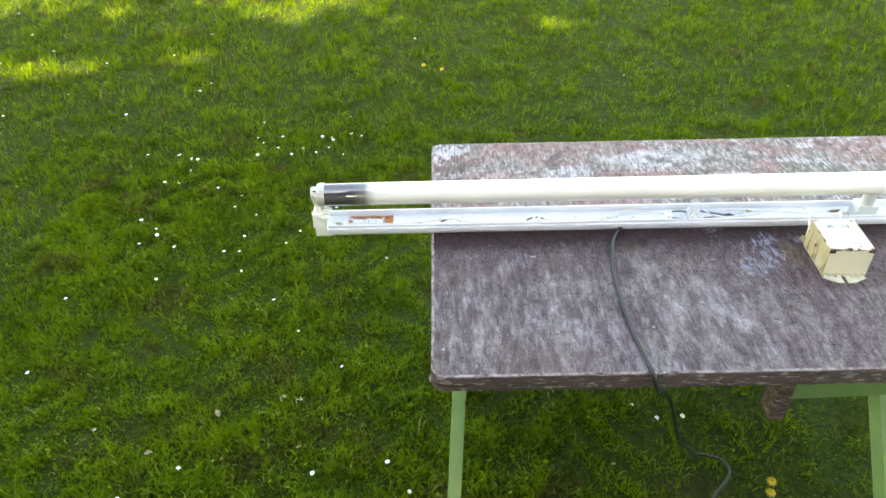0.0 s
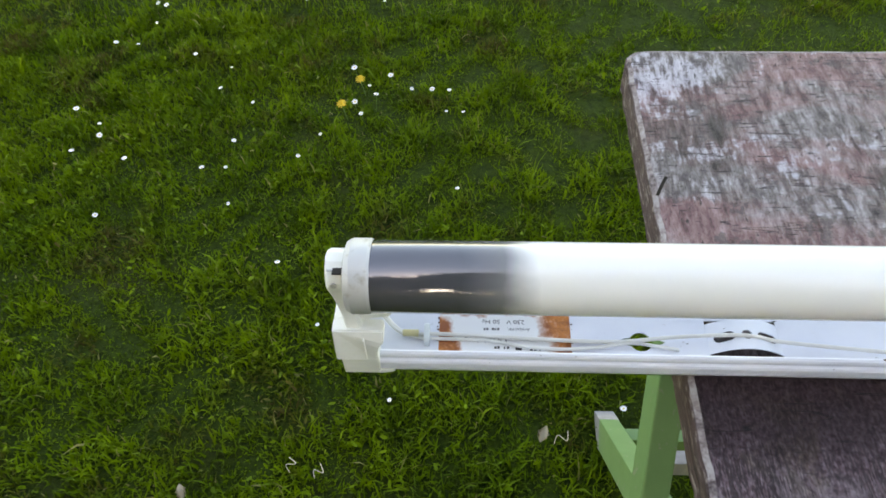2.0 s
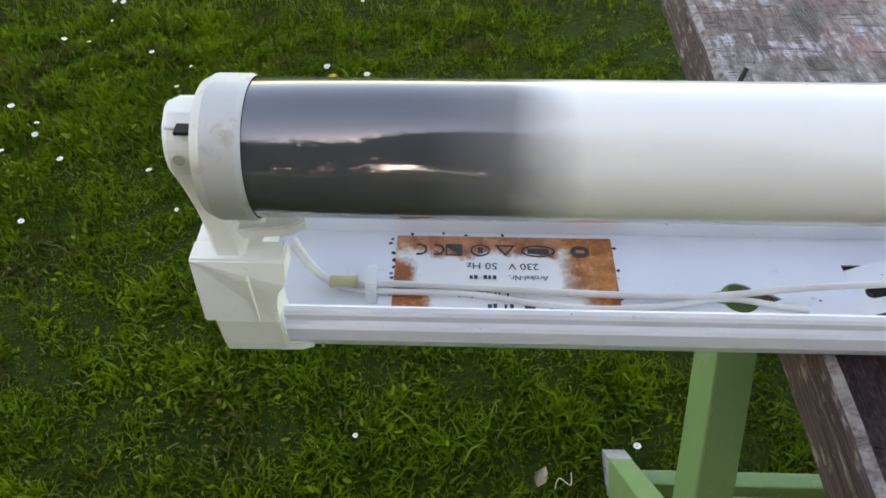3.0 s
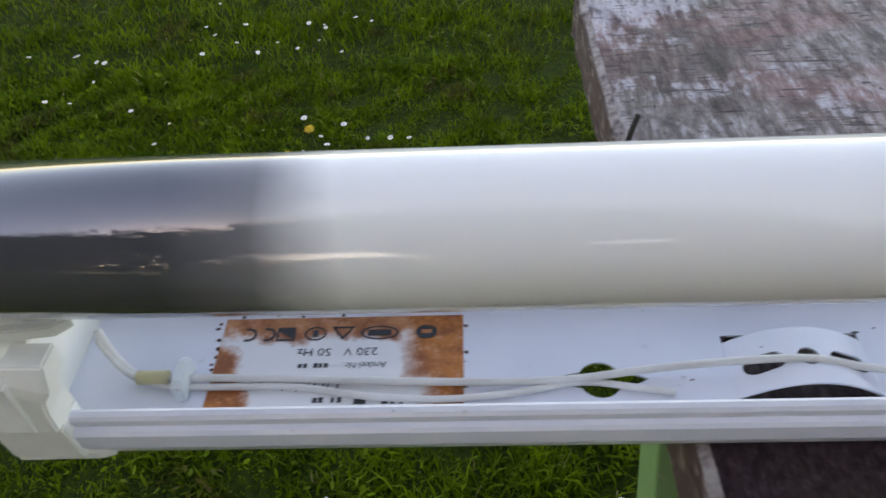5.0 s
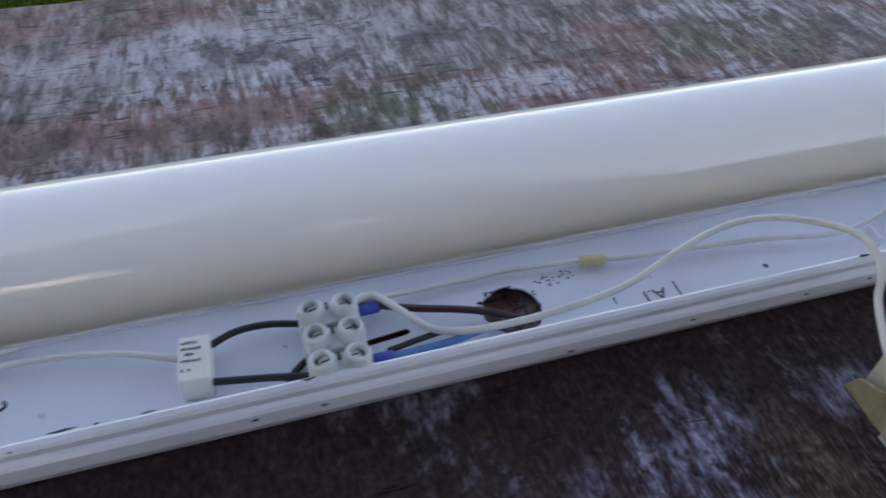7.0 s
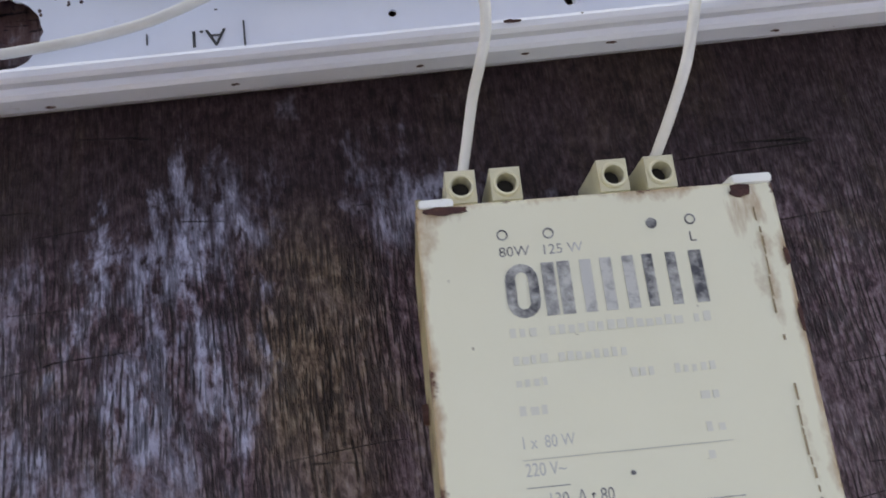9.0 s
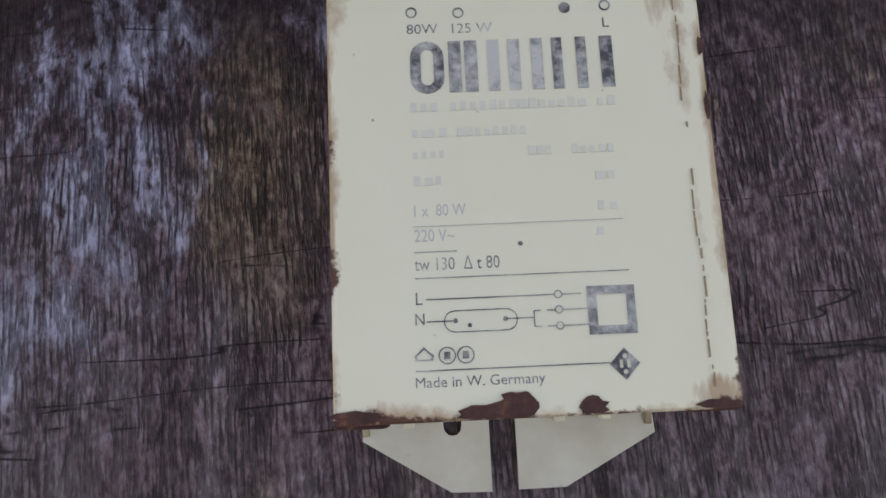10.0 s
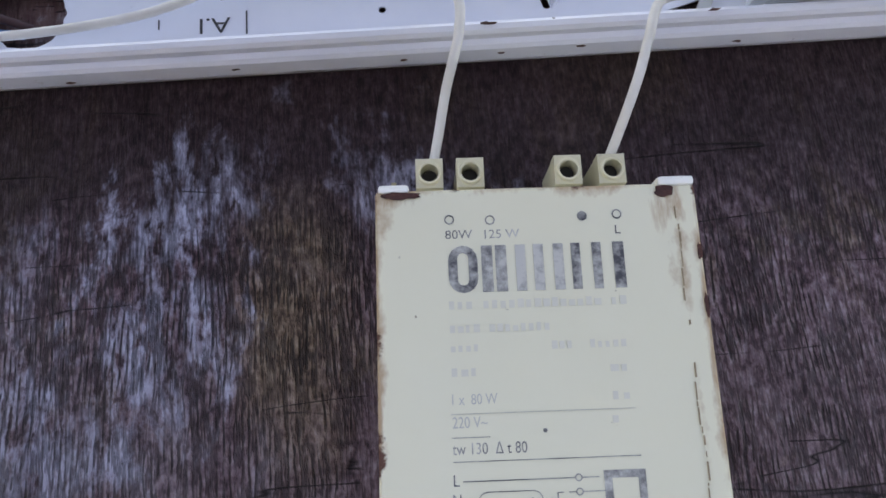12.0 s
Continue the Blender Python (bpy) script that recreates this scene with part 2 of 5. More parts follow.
def make_edge_wood():
    """Sawn edge of layered board: plies, splinters and flaked stain."""
    m = Mat("board_edge", 0.8)
    ply = m.noise(46, 3, 0.6, (0.12, 0.12, 7))
    fleck = m.noise(160, 5, 0.65, (0.4, 0.4, 1.6))
    c = m.ramp(ply, [(0.36, (0.030, 0.018, 0.018)), (0.47, (0.115, 0.075, 0.070)), (0.54, (0.055, 0.032, 0.032)), (0.64, (0.16, 0.115, 0.105))])
    c = m.mix(m.ramp(fleck, [(0.55, 0.0), (0.63, 0.85)]), c, (0.34, 0.29, 0.27))
    c = m.mix(m.ramp(m.noise(55, 4, 0.6, (1, 1, 3)), [(0.60, 0.0), (0.68, 0.8)]), c, (0.02, 0.014, 0.013))
    return m.color(c).bump(m.math("ADD", ply, fleck), 0.8, 0.004).m


def make_arris():
    """Worn top edge of the board: stain rubbed off to pale splintered wood."""
    m = Mat("worn_arris", 0.75)
    n = m.noise(55, 5, 0.68)
    f = m.noise(300, 4, 0.65)
    c = m.ramp(m.math("ADD", m.math("MULTIPLY", n, 0.6), m.math("MULTIPLY", f, 0.4)), [(0.40, (0.060, 0.040, 0.040)), (0.50, (0.24, 0.195, 0.185)), (0.60, (0.38, 0.345, 0.33))])
    return m.color(c).bump(f, 0.5, 0.0012).m


def make_green_paint():
    m = Mat("green_paint", 0.5)
    n = m.noise(18, 5, 0.6)
    s = m.noise(120, 4, 0.6, (1, 1, 0.2))
    c = m.mix(n, (0.11, 0.22, 0.075), (0.18, 0.32, 0.125))
    c = m.mix(m.ramp(s, [(0.62, 0.0), (0.7, 0.7)]), c, (0.30, 0.28, 0.22))
    return m.color(c).bump(s, 0.2, 0.001).m


def make_bare_wood():
    m = Mat("bare_grey_wood", 0.8)
    s = m.noise(150, 4, 0.6, (1, 1, 0.15))
    return m.color(m.mix(s, (0.20, 0.19, 0.19), (0.42, 0.40, 0.39))).bump(s, 0.3, 0.001).m


def make_white_steel():
    """White stove enamel with chips of bare rusty steel and grime."""
    m = Mat("white_enamel", 0.28, spec=0.5)
    n = m.noise(22, 4, 0.55)
    grime = m.noise(90, 5, 0.7)
    c = m.mix(m.ramp(n, [(0.35, 0.0), (0.75, 1.0)]), (0.78, 0.80, 0.86), (0.68, 0.71, 0.79))
    c = m.mix(m.ramp(grime, [(0.66, 0.0), (0.72, 0.5)]), c, (0.42, 0.40, 0.38))
    chips = m.noise(260, 3, 0.55, (0.6, 1, 1))
    c = m.mix(m.ramp(chips, [(0.745, 0.0), (0.76, 1.0)]), c, (0.055, 0.035, 0.03))
    return m.color(c).bump(n, 0.05, 0.001).m


def make_plastic(name, a, b, rough=0.4):
    m = Mat(name, rough)
    n = m.noise(60, 4, 0.6)
    s = m.noise(400, 3, 0.6)
    c = m.mix(m.ramp(n, [(0.35, 0.0), (0.7, 1.0)]), a, b)
    c = m.mix(m.ramp(s, [(0.70, 0.0), (0.78, 0.35)]), c, tuple(v * 0.35 for v in a))
    return m.color(c).bump(s, 0.05, 0.0004).m


def make_tube_glass():
    """Phosphor-white glass, blackened by sputtered metal at its end."""
    m = Mat("phosphor_glass", 0.03, spec=0.6)
    m.b.inputs["Coat Weight"].default_value = 0.2
    m.b.inputs["Coat Roughness"].default_value = 0.012
    x = m.axis("X")
    n = m.noise(30, 3, 0.5, (1, 2, 2))
    edge = m.math("ADD", x, m.math("MULTIPLY", m.math("SUBTRACT", n, 0.5), 0.012))
    c = m.ramp(m.math("MULTIPLY_ADD", edge, 8.0, 1.5), [(0.10, (0.165, 0.165, 0.185)), (0.52, (0.19, 0.19, 0.205)),
                                                       (0.66, (0.24, 0.235, 0.235)), (0.80, (0.86, 0.85, 0.81))])
    metal = m.ramp(m.math("MULTIPLY_ADD", edge, 8.0, 1.5), [(0.50, 0.60), (0.72, 0.0)])
    m.rough(m.math("MULTIPLY_ADD", metal, 0.03, 0.03))
    m.b.inputs["Subsurface Weight"].default_value = 0.5
    m.b.inputs["Subsurface Scale"].default_value = 0.015
    m.b.inputs["Subsurface Radius"].default_value = (1.0, 1.0, 0.9)
    m.link(metal, m.b.inputs["Metallic"])
    return m.color(c).m


def make_cap_metal():
    m = Mat("aluminium_cap", 0.5, 0.35)
    n = m.noise(120, 5, 0.65)
    c = m.mix(m.ramp(n, [(0.55, 0.0), (0.7, 1.0)]), (0.57, 0.57, 0.55), (0.40, 0.37, 0.31))
    return m.color(c).bump(n, 0.2, 0.0005).m


def make_cream():
    """Cream enamel of the ballast with rust creeping from its edges."""
    m = Mat("cream_enamel", 0.33)
    n = m.noise(35, 4, 0.6)
    c = m.mix(n, (0.70, 0.66, 0.47), (0.75, 0.72, 0.55))
    spots = m.noise(330, 3, 0.6)
    c = m.mix(m.ramp(spots, [(0.74, 0.0), (0.77, 0.8)]), c, (0.25, 0.20, 0.13))
    ax, ay = m.math("ABSOLUTE", m.axis("X")), m.math("ABSOLUTE", m.axis("Y"))
    edge = m.math("MAXIMUM", m.math("SUBTRACT", ax, 0.0328), m.math("SUBTRACT", ay, 0.0377))
    rag = m.math("ADD", edge, m.math("MULTIPLY", m.math("SUBTRACT", m.noise(90, 5, 0.7), 0.535), 0.013))
    seam = m.math("SUBTRACT", -0.0012, m.math("MULTIPLY", m.math("ABSOLUTE", m.math("SUBTRACT", m.axis("X"), 0.0286)), 0.7))
    bloom = m.math("ADD", m.math("MAXIMUM", edge, seam), m.math("MULTIPLY", m.math("SUBTRACT", m.noise(75, 5, 0.65, (1, 0.6, 1)), 0.52), 0.016))
    wide = m.ramp(m.math("MULTIPLY_ADD", bloom, 150, 0.5), [(0.28, 0.0), (0.62, 1.0)])
    core = m.ramp(m.math("MULTIPLY_ADD", rag, 150, 0.5), [(0.46, 0.0), (0.60, 1.0)])
    rim = m.ramp(m.math("MULTIPLY_ADD", m.math("ADD", m.axis("Z"), m.math("MULTIPLY", m.noise(140, 4, 0.65), 0.008)), 100.0, -4.9), [(0.15, 0.0), (0.40, 1.0)])
    wide, core = m.math("MULTIPLY", wide, rim), m.math("MULTIPLY", core, rim)
    run = m.noise(110, 5, 0.65, (1.6, 0.35, 1), 0.2)
    for cx, cy, rx, ry in ((-0.0290, 0.0370, 0.0070, 0.0045), (0.0262, 0.0350, 0.0050, 0.0090), (0.0323, 0.0150, 0.0010, 0.0220), (-0.0327, 0.0020, 0.0010, 0.0250), (0.0300, -0.0360, 0.0060, 0.0030)):
        u = m.math("DIVIDE", m.math("SUBTRACT", m.axis("X"), cx), rx)
        v = m.math("DIVIDE", m.math("SUBTRACT", m.axis("Y"), cy), ry)
        far = m.math("ADD", m.math("MULTIPLY", u, u), m.math("MULTIPLY", v, v))
        leak = m.ramp(m.math("ADD", far, m.math("MULTIPLY_ADD", run, -4.6, 2.3)), [(0.0, 1.0), (0.75, 0.0)])
        wide = m.math("MAXIMUM", wide, m.math("MULTIPLY", leak, rim))
    c = m.mix(m.math("MULTIPLY", wide, 0.7), c, (0.34, 0.165, 0.062))
    c = m.mix(core, c, (0.11, 0.045, 0.03))
    low = m.ramp(m.math("MULTIPLY", m.math("SUBTRACT", 0.0490, m.axis("Z")), 100.0), [(0.0, 0.0), (0.3, 1.0)])
    side = m.math("MULTIPLY", low, m.ramp(m.math("MULTIPLY", m.math("SUBTRACT", -0.0320, m.axis("X")), 1000.0), [(0.1, 0.0), (0.6, 1.0)]))
    # varnish has run down one side, ochre with brown drips
    stain = m.ramp(m.noise(40, 5, 0.65, (1, 1, 0.6)), [(0.30, 0.35), (0.55, 0.9)])
    drip = m.ramp(m.noise(75, 5, 0.68, (1, 1, 0.28), 0.3), [(0.54, 0.0), (0.64, 0.95)])
    c = m.mix(m.math("MULTIPLY", side, stain), c, (0.47, 0.38, 0.19))
    c = m.mix(m.math("MULTIPLY", side, drip), c, m.mix(n, (0.10, 0.052, 0.026), (0.22, 0.14, 0.06)))
    foot = m.math("MULTIPLY", low, m.ramp(m.math("MULTIPLY", m.math("ADD", m.axis("Z"), m.math("MULTIPLY", m.noise(120, 4), 0.008)), 50.0), [(0.25, 0.6), (0.45, 0.0)]))
    c = m.mix(foot, c, (0.20, 0.12, 0.06))
    return m.color(c).rough(m.math("MULTIPLY_ADD", core, 0.5, 0.33)).bump(m.noise(200, 3), 0.06, 0.0005).m


def make_rust(name="rusty_steel"):
    m = Mat(name, 0.85)
    n = m.noise(240, 5, 0.7)
    c = m.ramp(n, [(0.35, (0.035, 0.013, 0.012)), (0.58, (0.085, 0.030, 0.022)), (0.75, (0.20, 0.10, 0.045))])
    return m.color(c).bump(n, 0.6, 0.0008).m


def make_label():
    """Paper rating plate, rusted orange from its ends."""
    m = Mat("rating_label", 0.55)
    n = m.noise(70, 5, 0.65)
    g = m.noise(260, 4, 0.7)
    q = m.math("SUBTRACT", n, 0.5)
    far = m.math("ADD", m.math("MULTIPLY_ADD", m.axis("Y"), 0.35, m.axis("X")), m.math("MULTIPLY", q, 0.018))
    near = m.math("SUBTRACT", m.math("MULTIPLY_ADD", m.axis("Y"), -0.5, m.math("MULTIPLY", q, 0.020)), m.axis("X"))
    top = m.math("ADD", m.axis("Y"), m.math("MULTIPLY", q, 0.020))
    a = m.ramp(m.math("MULTIPLY", far, 25), [(0.50, 0.0), (0.68, 1.0)])
    b = m.ramp(m.math("MULTIPLY", near, 25), [(0.72, 0.0), (0.84, 1.0)])
    c = m.ramp(m.math("MULTIPLY", top, 40), [(0.38, 0.0), (0.52, 0.9)])
    f = m.math("MAXIMUM", m.math("MAXIMUM", a, b), c)
    f = m.math("MULTIPLY", f, m.ramp(g, [(0.25, 0.75), (0.45, 1.0)]))
    col = m.mix(f, (0.80, 0.80, 0.80), (0.56, 0.18, 0.034))
    deep = m.math("MULTIPLY", f, m.ramp(m.math("ADD", m.math("MULTIPLY", n, 0.6), m.math("MULTIPLY", g, 0.4)), [(0.45, 0.0), (0.56, 0.9)]))
    return m.color(m.mix(deep, col, (0.28, 0.075, 0.022))).m


def make_flat(name, c, rough=0.5, metal=0.0, vary=0.25, scale=80):
    m = Mat(name, rough, metal)
    n = m.noise(scale, 4, 0.6)
    return m.color(m.mix(n, tuple(v * (1 - vary) for v in c), tuple(min(1, v * (1 + vary)) for v in c))).m


def make_ink(name, wear):
    """Worn black print: breaks up into grey, the more the higher wear."""
    m = Mat(name, 0.6)
    n = m.noise(420, 4, 0.7)
    w = m.noise(60, 3, 0.6)
    f = m.ramp(m.math("ADD", m.math("MULTIPLY", n, 0.5), m.math("MULTIPLY", w, 0.6)), [(0.47 - wear, 0.0), (0.66 - wear, 1.0)])
    return m.color(m.mix(f, (0.055, 0.055, 0.060), (0.50, 0.49, 0.44))).m


def make_grass():
    m = Mat("grass_blades", 0.6, spec=0.12)
    r = m.random(True)
    patch = m.noise(1.7, 4, 0.6)
    tone = m.mix(m.ramp(patch, [(0.35, 0.0), (0.65, 1.0)]), (0.100, 0.195, 0.004), (0.180, 0.280, 0.005))
    clump = m.noise(8, 4, 0.6)
    tone = m.mix(m.ramp(clump, [(0.40, 0.60), (0.54, 0.0)]), tone, (0.036, 0.085, 0.003))
    small = m.noise(38, 4, 0.62)
    tone = m.mix(m.ramp(small, [(0.38, 0.75), (0.52, 0.0)]), tone, (0.026, 0.060, 0.003))
    c = m.mix(m.math("MULTIPLY", r, m.ramp(clump, [(0.38, 0.25), (0.6, 1.0)])), tone, m.mix(r, (0.098, 0.190, 0.004), (0.150, 0.230, 0.007)))
    bare = m.math("MULTIPLY", m.ramp(m.noise(5.5, 5, 0.65), [(0.54, 0.0), (0.62, 0.85)]), m.ramp(r, [(0.35, 1.0), (0.9, 0.2)]))
    c = m.mix(bare, c, (0.085, 0.060, 0.020))
    c = m.mix(m.ramp(r, [(0.90, 0.0), (0.91, 0.4)]), c, (0.16, 0.27, 0.035))
    c = m.mix(m.ramp(r, [(0.980, 0.0), (0.986, 0.8)]), c, (0.27, 0.23, 0.10))
    m.color(c)
    m.b.inputs["Transmission Weight"].default_value = 0.0
    tr = m.t.nodes.new("ShaderNodeBsdfTranslucent")
    m.link(c, tr.inputs[0])
    add = m.t.nodes.new("ShaderNodeMixShader")
    add.inputs[0].default_value = 0.3
    m.link(m.b.outputs[0], add.inputs[1])
    m.link(tr.outputs[0], add.inputs[2])
    m.link(add.outputs[0], m.t.nodes["Material Output"].inputs[0])
    return m.m


def make_soil():
    m = Mat("lawn_ground", 0.95, spec=0.2)
    a = m.noise(3, 5, 0.6)
    b = m.noise(70, 5, 0.7)
    c = m.mix(m.ramp(b, [(0.35, 0.0), (0.65, 1.0)]), (0.016, 0.034, 0.002), (0.046, 0.080, 0.005))
    c = m.mix(m.ramp(a, [(0.55, 0.0), (0.7, 0.6)]), c, (0.065, 0.060, 0.020))
    return m.color(c).bump(b, 1.0, 0.02).m


WOOD, EDGE, ARRIS, GREEN, BARE = make_wood(), make_edge_wood(), make_arris(), make_green_paint(), make_bare_wood()
STEEL, GLASS, CAP, CREAM, RUST = make_white_steel(), make_tube_glass(), make_cap_metal(), make_cream(), make_rust()
RUST_LINE = make_flat("brown_rust_line", (0.30, 0.22, 0.13), 0.8)
LABEL, INK, FADING, GRASS, SOIL = make_label(), make_ink("worn_ink", 0.0), make_ink("fading_ink", 0.09), make_grass(), make_soil()
HOLDER = make_plastic("ivory_plastic", (0.86, 0.87, 0.81), (0.80, 0.80, 0.73))
PLATE = make_plastic("cream_plate", (0.62, 0.61, 0.50), (0.50, 0.47, 0.36))
STAIN = make_plastic("stained_plate", (0.46, 0.40, 0.24), (0.17, 0.10, 0.045))
CLEAR = make_plastic("milky_plastic", (0.72, 0.76, 0.76), (0.60, 0.65, 0.66), 0.3)
TERMINAL = make_plastic("yellowed_plastic", (0.66, 0.62, 0.46), (0.54, 0.49, 0.34))
WIRE = make_plastic("white_insulation", (0.76, 0.75, 0.72), (0.62, 0.60, 0.56), 0.35)
YELLOW = make_plastic("yellow_sleeve", (0.66, 0.60, 0.34), (0.58, 0.50, 0.26))
BLACKW = make_flat("black_insulation", (0.013, 0.013, 0.016), 0.35)
BROWNW = make_flat("brown_insulation", (0.055, 0.018, 0.020), 0.35)
BLUEW = make_flat("blue_insulation", (0.07, 0.25, 0.50), 0.35)
FERRULE = make_flat("blue_ferrule", (0.035, 0.085, 0.45), 0.35)
SCREW = make_flat("plated_screw", (0.55, 0.54, 0.50), 0.35, 0.9)
# near-black; on slots, notches and well bottoms it paints in their shade
DARK = make_flat("near_black", (0.02, 0.017, 0.013), 0.8)
ORANGE = make_flat("brown_ceramic", (0.20, 0.11, 0.02), 0.4)
PRINT = make_flat("black_print", (0.035, 0.035, 0.038), 0.5)
PETAL = make_flat("daisy_petal", (0.80, 0.80, 0.78), 0.6, 0, 0.08)
POLLEN = make_flat("daisy_centre", (0.70, 0.48, 0.04), 0.7)
STEM = make_flat("daisy_stem", (0.09, 0.17, 0.03), 0.6)
DRY = make_flat("dry_leaf", (0.52, 0.45, 0.34), 0.8)
LEAF = make_flat("tree_leaf", (0.05, 0.09, 0.02), 0.5)
BARK = make_flat("bark", (0.09, 0.07, 0.05), 0.9)


# ---------------------------------------------------------------- mesh tools
def mesh_of(name, bm, material, smooth=False):
    me = bpy.data.meshes.new(name)
    bm.normal_update()
    bm.to_mesh(me)
    bm.free()
    me.materials.append(material)
    if smooth:
        me.shade_smooth()
    return me


def thing(name, label, category, at=(0, 0, 0), turn=0.0, group="", kind=""):
    ob = new(name)
    ob.empty_display_size = 0.02
    ob.matrix_world = pose(*at, 0, 0, turn)
    return tagged(ob, label, category, group, kind)


def part(name, bm, material, parent, label="", smooth=False, m=None):
    ob = new(name, mesh_of(name, bm, material, smooth))
    ob.parent = parent
    if m is not None:
        ob.matrix_basis = m
    return tagged(ob, label)


def box(x0, x1, y0, y1, z0, z1, bevel=0.0, bm=None, seg=2):
    own = bmesh.new()
    bmesh.ops.create_cube(own, size=1.0)
    for v in own.verts:
        v.co = Vector(((x0 + x1) / 2 + v.co.x * (x1 - x0), (y0 + y1) / 2 + v.co.y * (y1 - y0), (z0 + z1) / 2 + v.co.z * (z1 - z0)))
    if bevel:
        bmesh.ops.bevel(own, geom=own.edges[:], offset=bevel, segments=seg, affect="EDGES", profile=0.6)
    return join(bm, own)


def join(bm, own):
    if bm is None:
        return own
    me = bpy.data.meshes.new("tmp")
    own.to_mesh(me)
    own.free()
    bm.from_mesh(me)
    bpy.data.meshes.remove(me)
    return bm


def bar(a, b, w, d, bevel=0.0015, up=(1, 0, 0), bm=None):
    """A squared bar from a to b, w wide along up, d deep across it."""
    a, b = Vector(a), Vector(b)
    own = box(-w / 2, w / 2, -d / 2, d / 2, 0, (b - a).length, bevel)
    z = (b - a).normalized()
    x = (Vector(up) - z * Vector(up).dot(z)).normalized()
    y = z.cross(x)
    own.transform(Matrix.Translation(a) @ Matrix((x, y, z)).transposed().to_4x4())
    return join(bm, own)


def rod(points, r, sides=10, bm=None, closed_ends=True, steps=6):
    """A round wire through the points, smoothed."""
    pts = [Vector(p) for p in points]
    path = []
    for k in range(len(pts) - 1):
        p0, p1, p2, p3 = pts[max(k - 1, 0)], pts[k], pts[k + 1], pts[min(k + 2, len(pts) - 1)]
        n = steps if len(pts) > 2 else 1
        for s in range(n):
            t = s / n
            path.append(0.5 * (2 * p1 + (p2 - p0) * t + (2 * p0 - 5 * p1 + 4 * p2 - p3) * t * t + (3 * p1 - p0 - 3 * p2 + p3) * t ** 3))
    path.append(pts[-1])
    own = bmesh.new()
    rings = []
    side = None
    for k, p in enumerate(path):
        d = (path[min(k + 1, len(path) - 1)] - path[max(k - 1, 0)]).normalized()
        if side is None:
            side = d.orthogonal().normalized()
        side = (side - d * side.dot(d)).normalized()
        other = d.cross(side)
        rings.append([own.verts.new(p + r * (math.cos(a) * side + math.sin(a) * other)) for a in [2 * math.pi * j / sides for j in range(sides)]])
    for a, b in zip(rings, rings[1:]):
        for j in range(sides):
            own.faces.new((a[j], a[(j + 1) % sides], b[(j + 1) % sides], b[j]))
    if closed_ends:
        own.faces.new(rings[0][::-1])
        own.faces.new(rings[-1])
    return join(bm, own)


def lathe(profile, axis_from, axis_dir, sides=48, bm=None, arc=None):
    """Turns a profile of (along, radius) round an axis."""
    d = Vector(axis_dir).normalized()
    u = d.orthogonal().normalized()
    v = d.cross(u)
    own = bmesh.new()
    rings = []
    for s, r in profile:
        c = Vector(axis_from) + d * s
        if r < 1e-6:
            rings.append([own.verts.new(c)])
        else:
            rings.append([own.verts.new(c + r * (math.cos(2 * math.pi * j / sides) * u + math.sin(2 * math.pi * j / sides) * v)) for j in range(sides)])
    for a, b in zip(rings, rings[1:]):
        for j in range(sides):
            k = (j + 1) % sides
            if len(a) == 1:
                own.faces.new((a[0], b[k], b[j]))
            elif len(b) == 1:
                own.faces.new((a[j], a[k], b[0]))
            else:
                own.faces.new((a[j], a[k], b[k], b[j]))
    bmesh.ops.recalc_face_normals(own, faces=own.faces[:])
    return join(bm, own)


def prism(outline, z0, z1, bm=None, bevel=0.0):
    """A plate: a flat outline of (x, y) given thickness."""
    own = bmesh.new()
    lo = [own.verts.new((x, y, z0)) for x, y in outline]
    hi = [own.verts.new((x, y, z1)) for x, y in outline]
    n = len(outline)
    own.faces.new(lo[::-1])
    own.faces.new(hi)
    for j in range(n):
        own.faces.new((lo[j], lo[(j + 1) % n], hi[(j + 1) % n], hi[j]))
    bmesh.ops.recalc_face_normals(own, faces=own.faces[:])
    if bevel:
        bmesh.ops.bevel(own, geom=own.edges[:], offset=bevel, segments=2, affect="EDGES")
    return join(bm, own)


def extrude_x(profile, x0, x1, bm=None, bevel=0.0):
    """A profile of (y, z) drawn out along x."""
    own = bmesh.new()
    a = [own.verts.new((x0, y, z)) for y, z in profile]
    b = [own.verts.new((x1, y, z)) for y, z in profile]
    n = len(profile)
    own.faces.new(a)
    own.faces.new(b[::-1])
    for j in range(n):
        own.faces.new((a[j], b[j], b[(j + 1) % n], a[(j + 1) % n]))
    bmesh.ops.recalc_face_normals(own, faces=own.faces[:])
    if bevel:
        bmesh.ops.bevel(own, geom=own.edges[:], offset=bevel, segments=2, affect="EDGES")
    return join(bm, own)


def ring_xy(cx, cy, rx, ry=None, n=20, a0=0.0, a1=2 * math.pi):
    ry = rx if ry is None else ry
    full = abs(a1 - a0 - 2 * math.pi) < 1e-6
    m = n if full else n + 1
    return [(cx + rx * math.cos(a0 + (a1 - a0) * j / n), cy + ry * math.sin(a0 + (a1 - a0) * j / n)) for j in range(m)]


def stadium(cx, cy, w, h, n=8, turn=0.0):
    r = h / 2
    pts = ring_xy(w / 2 - r, 0, r, r, n, -math.pi / 2, math.pi / 2) + ring_xy(-w / 2 + r, 0, r, r, n, math.pi / 2, 3 * math.pi / 2)
    c, s = math.cos(turn), math.sin(turn)
    return [(cx + x * c - y * s, cy + x * s + y * c) for x, y in pts]


def rect(x0, x1, y0, y1):
    return [(x0, y0), (x1, y0), (x1, y1), (x0, y1)]


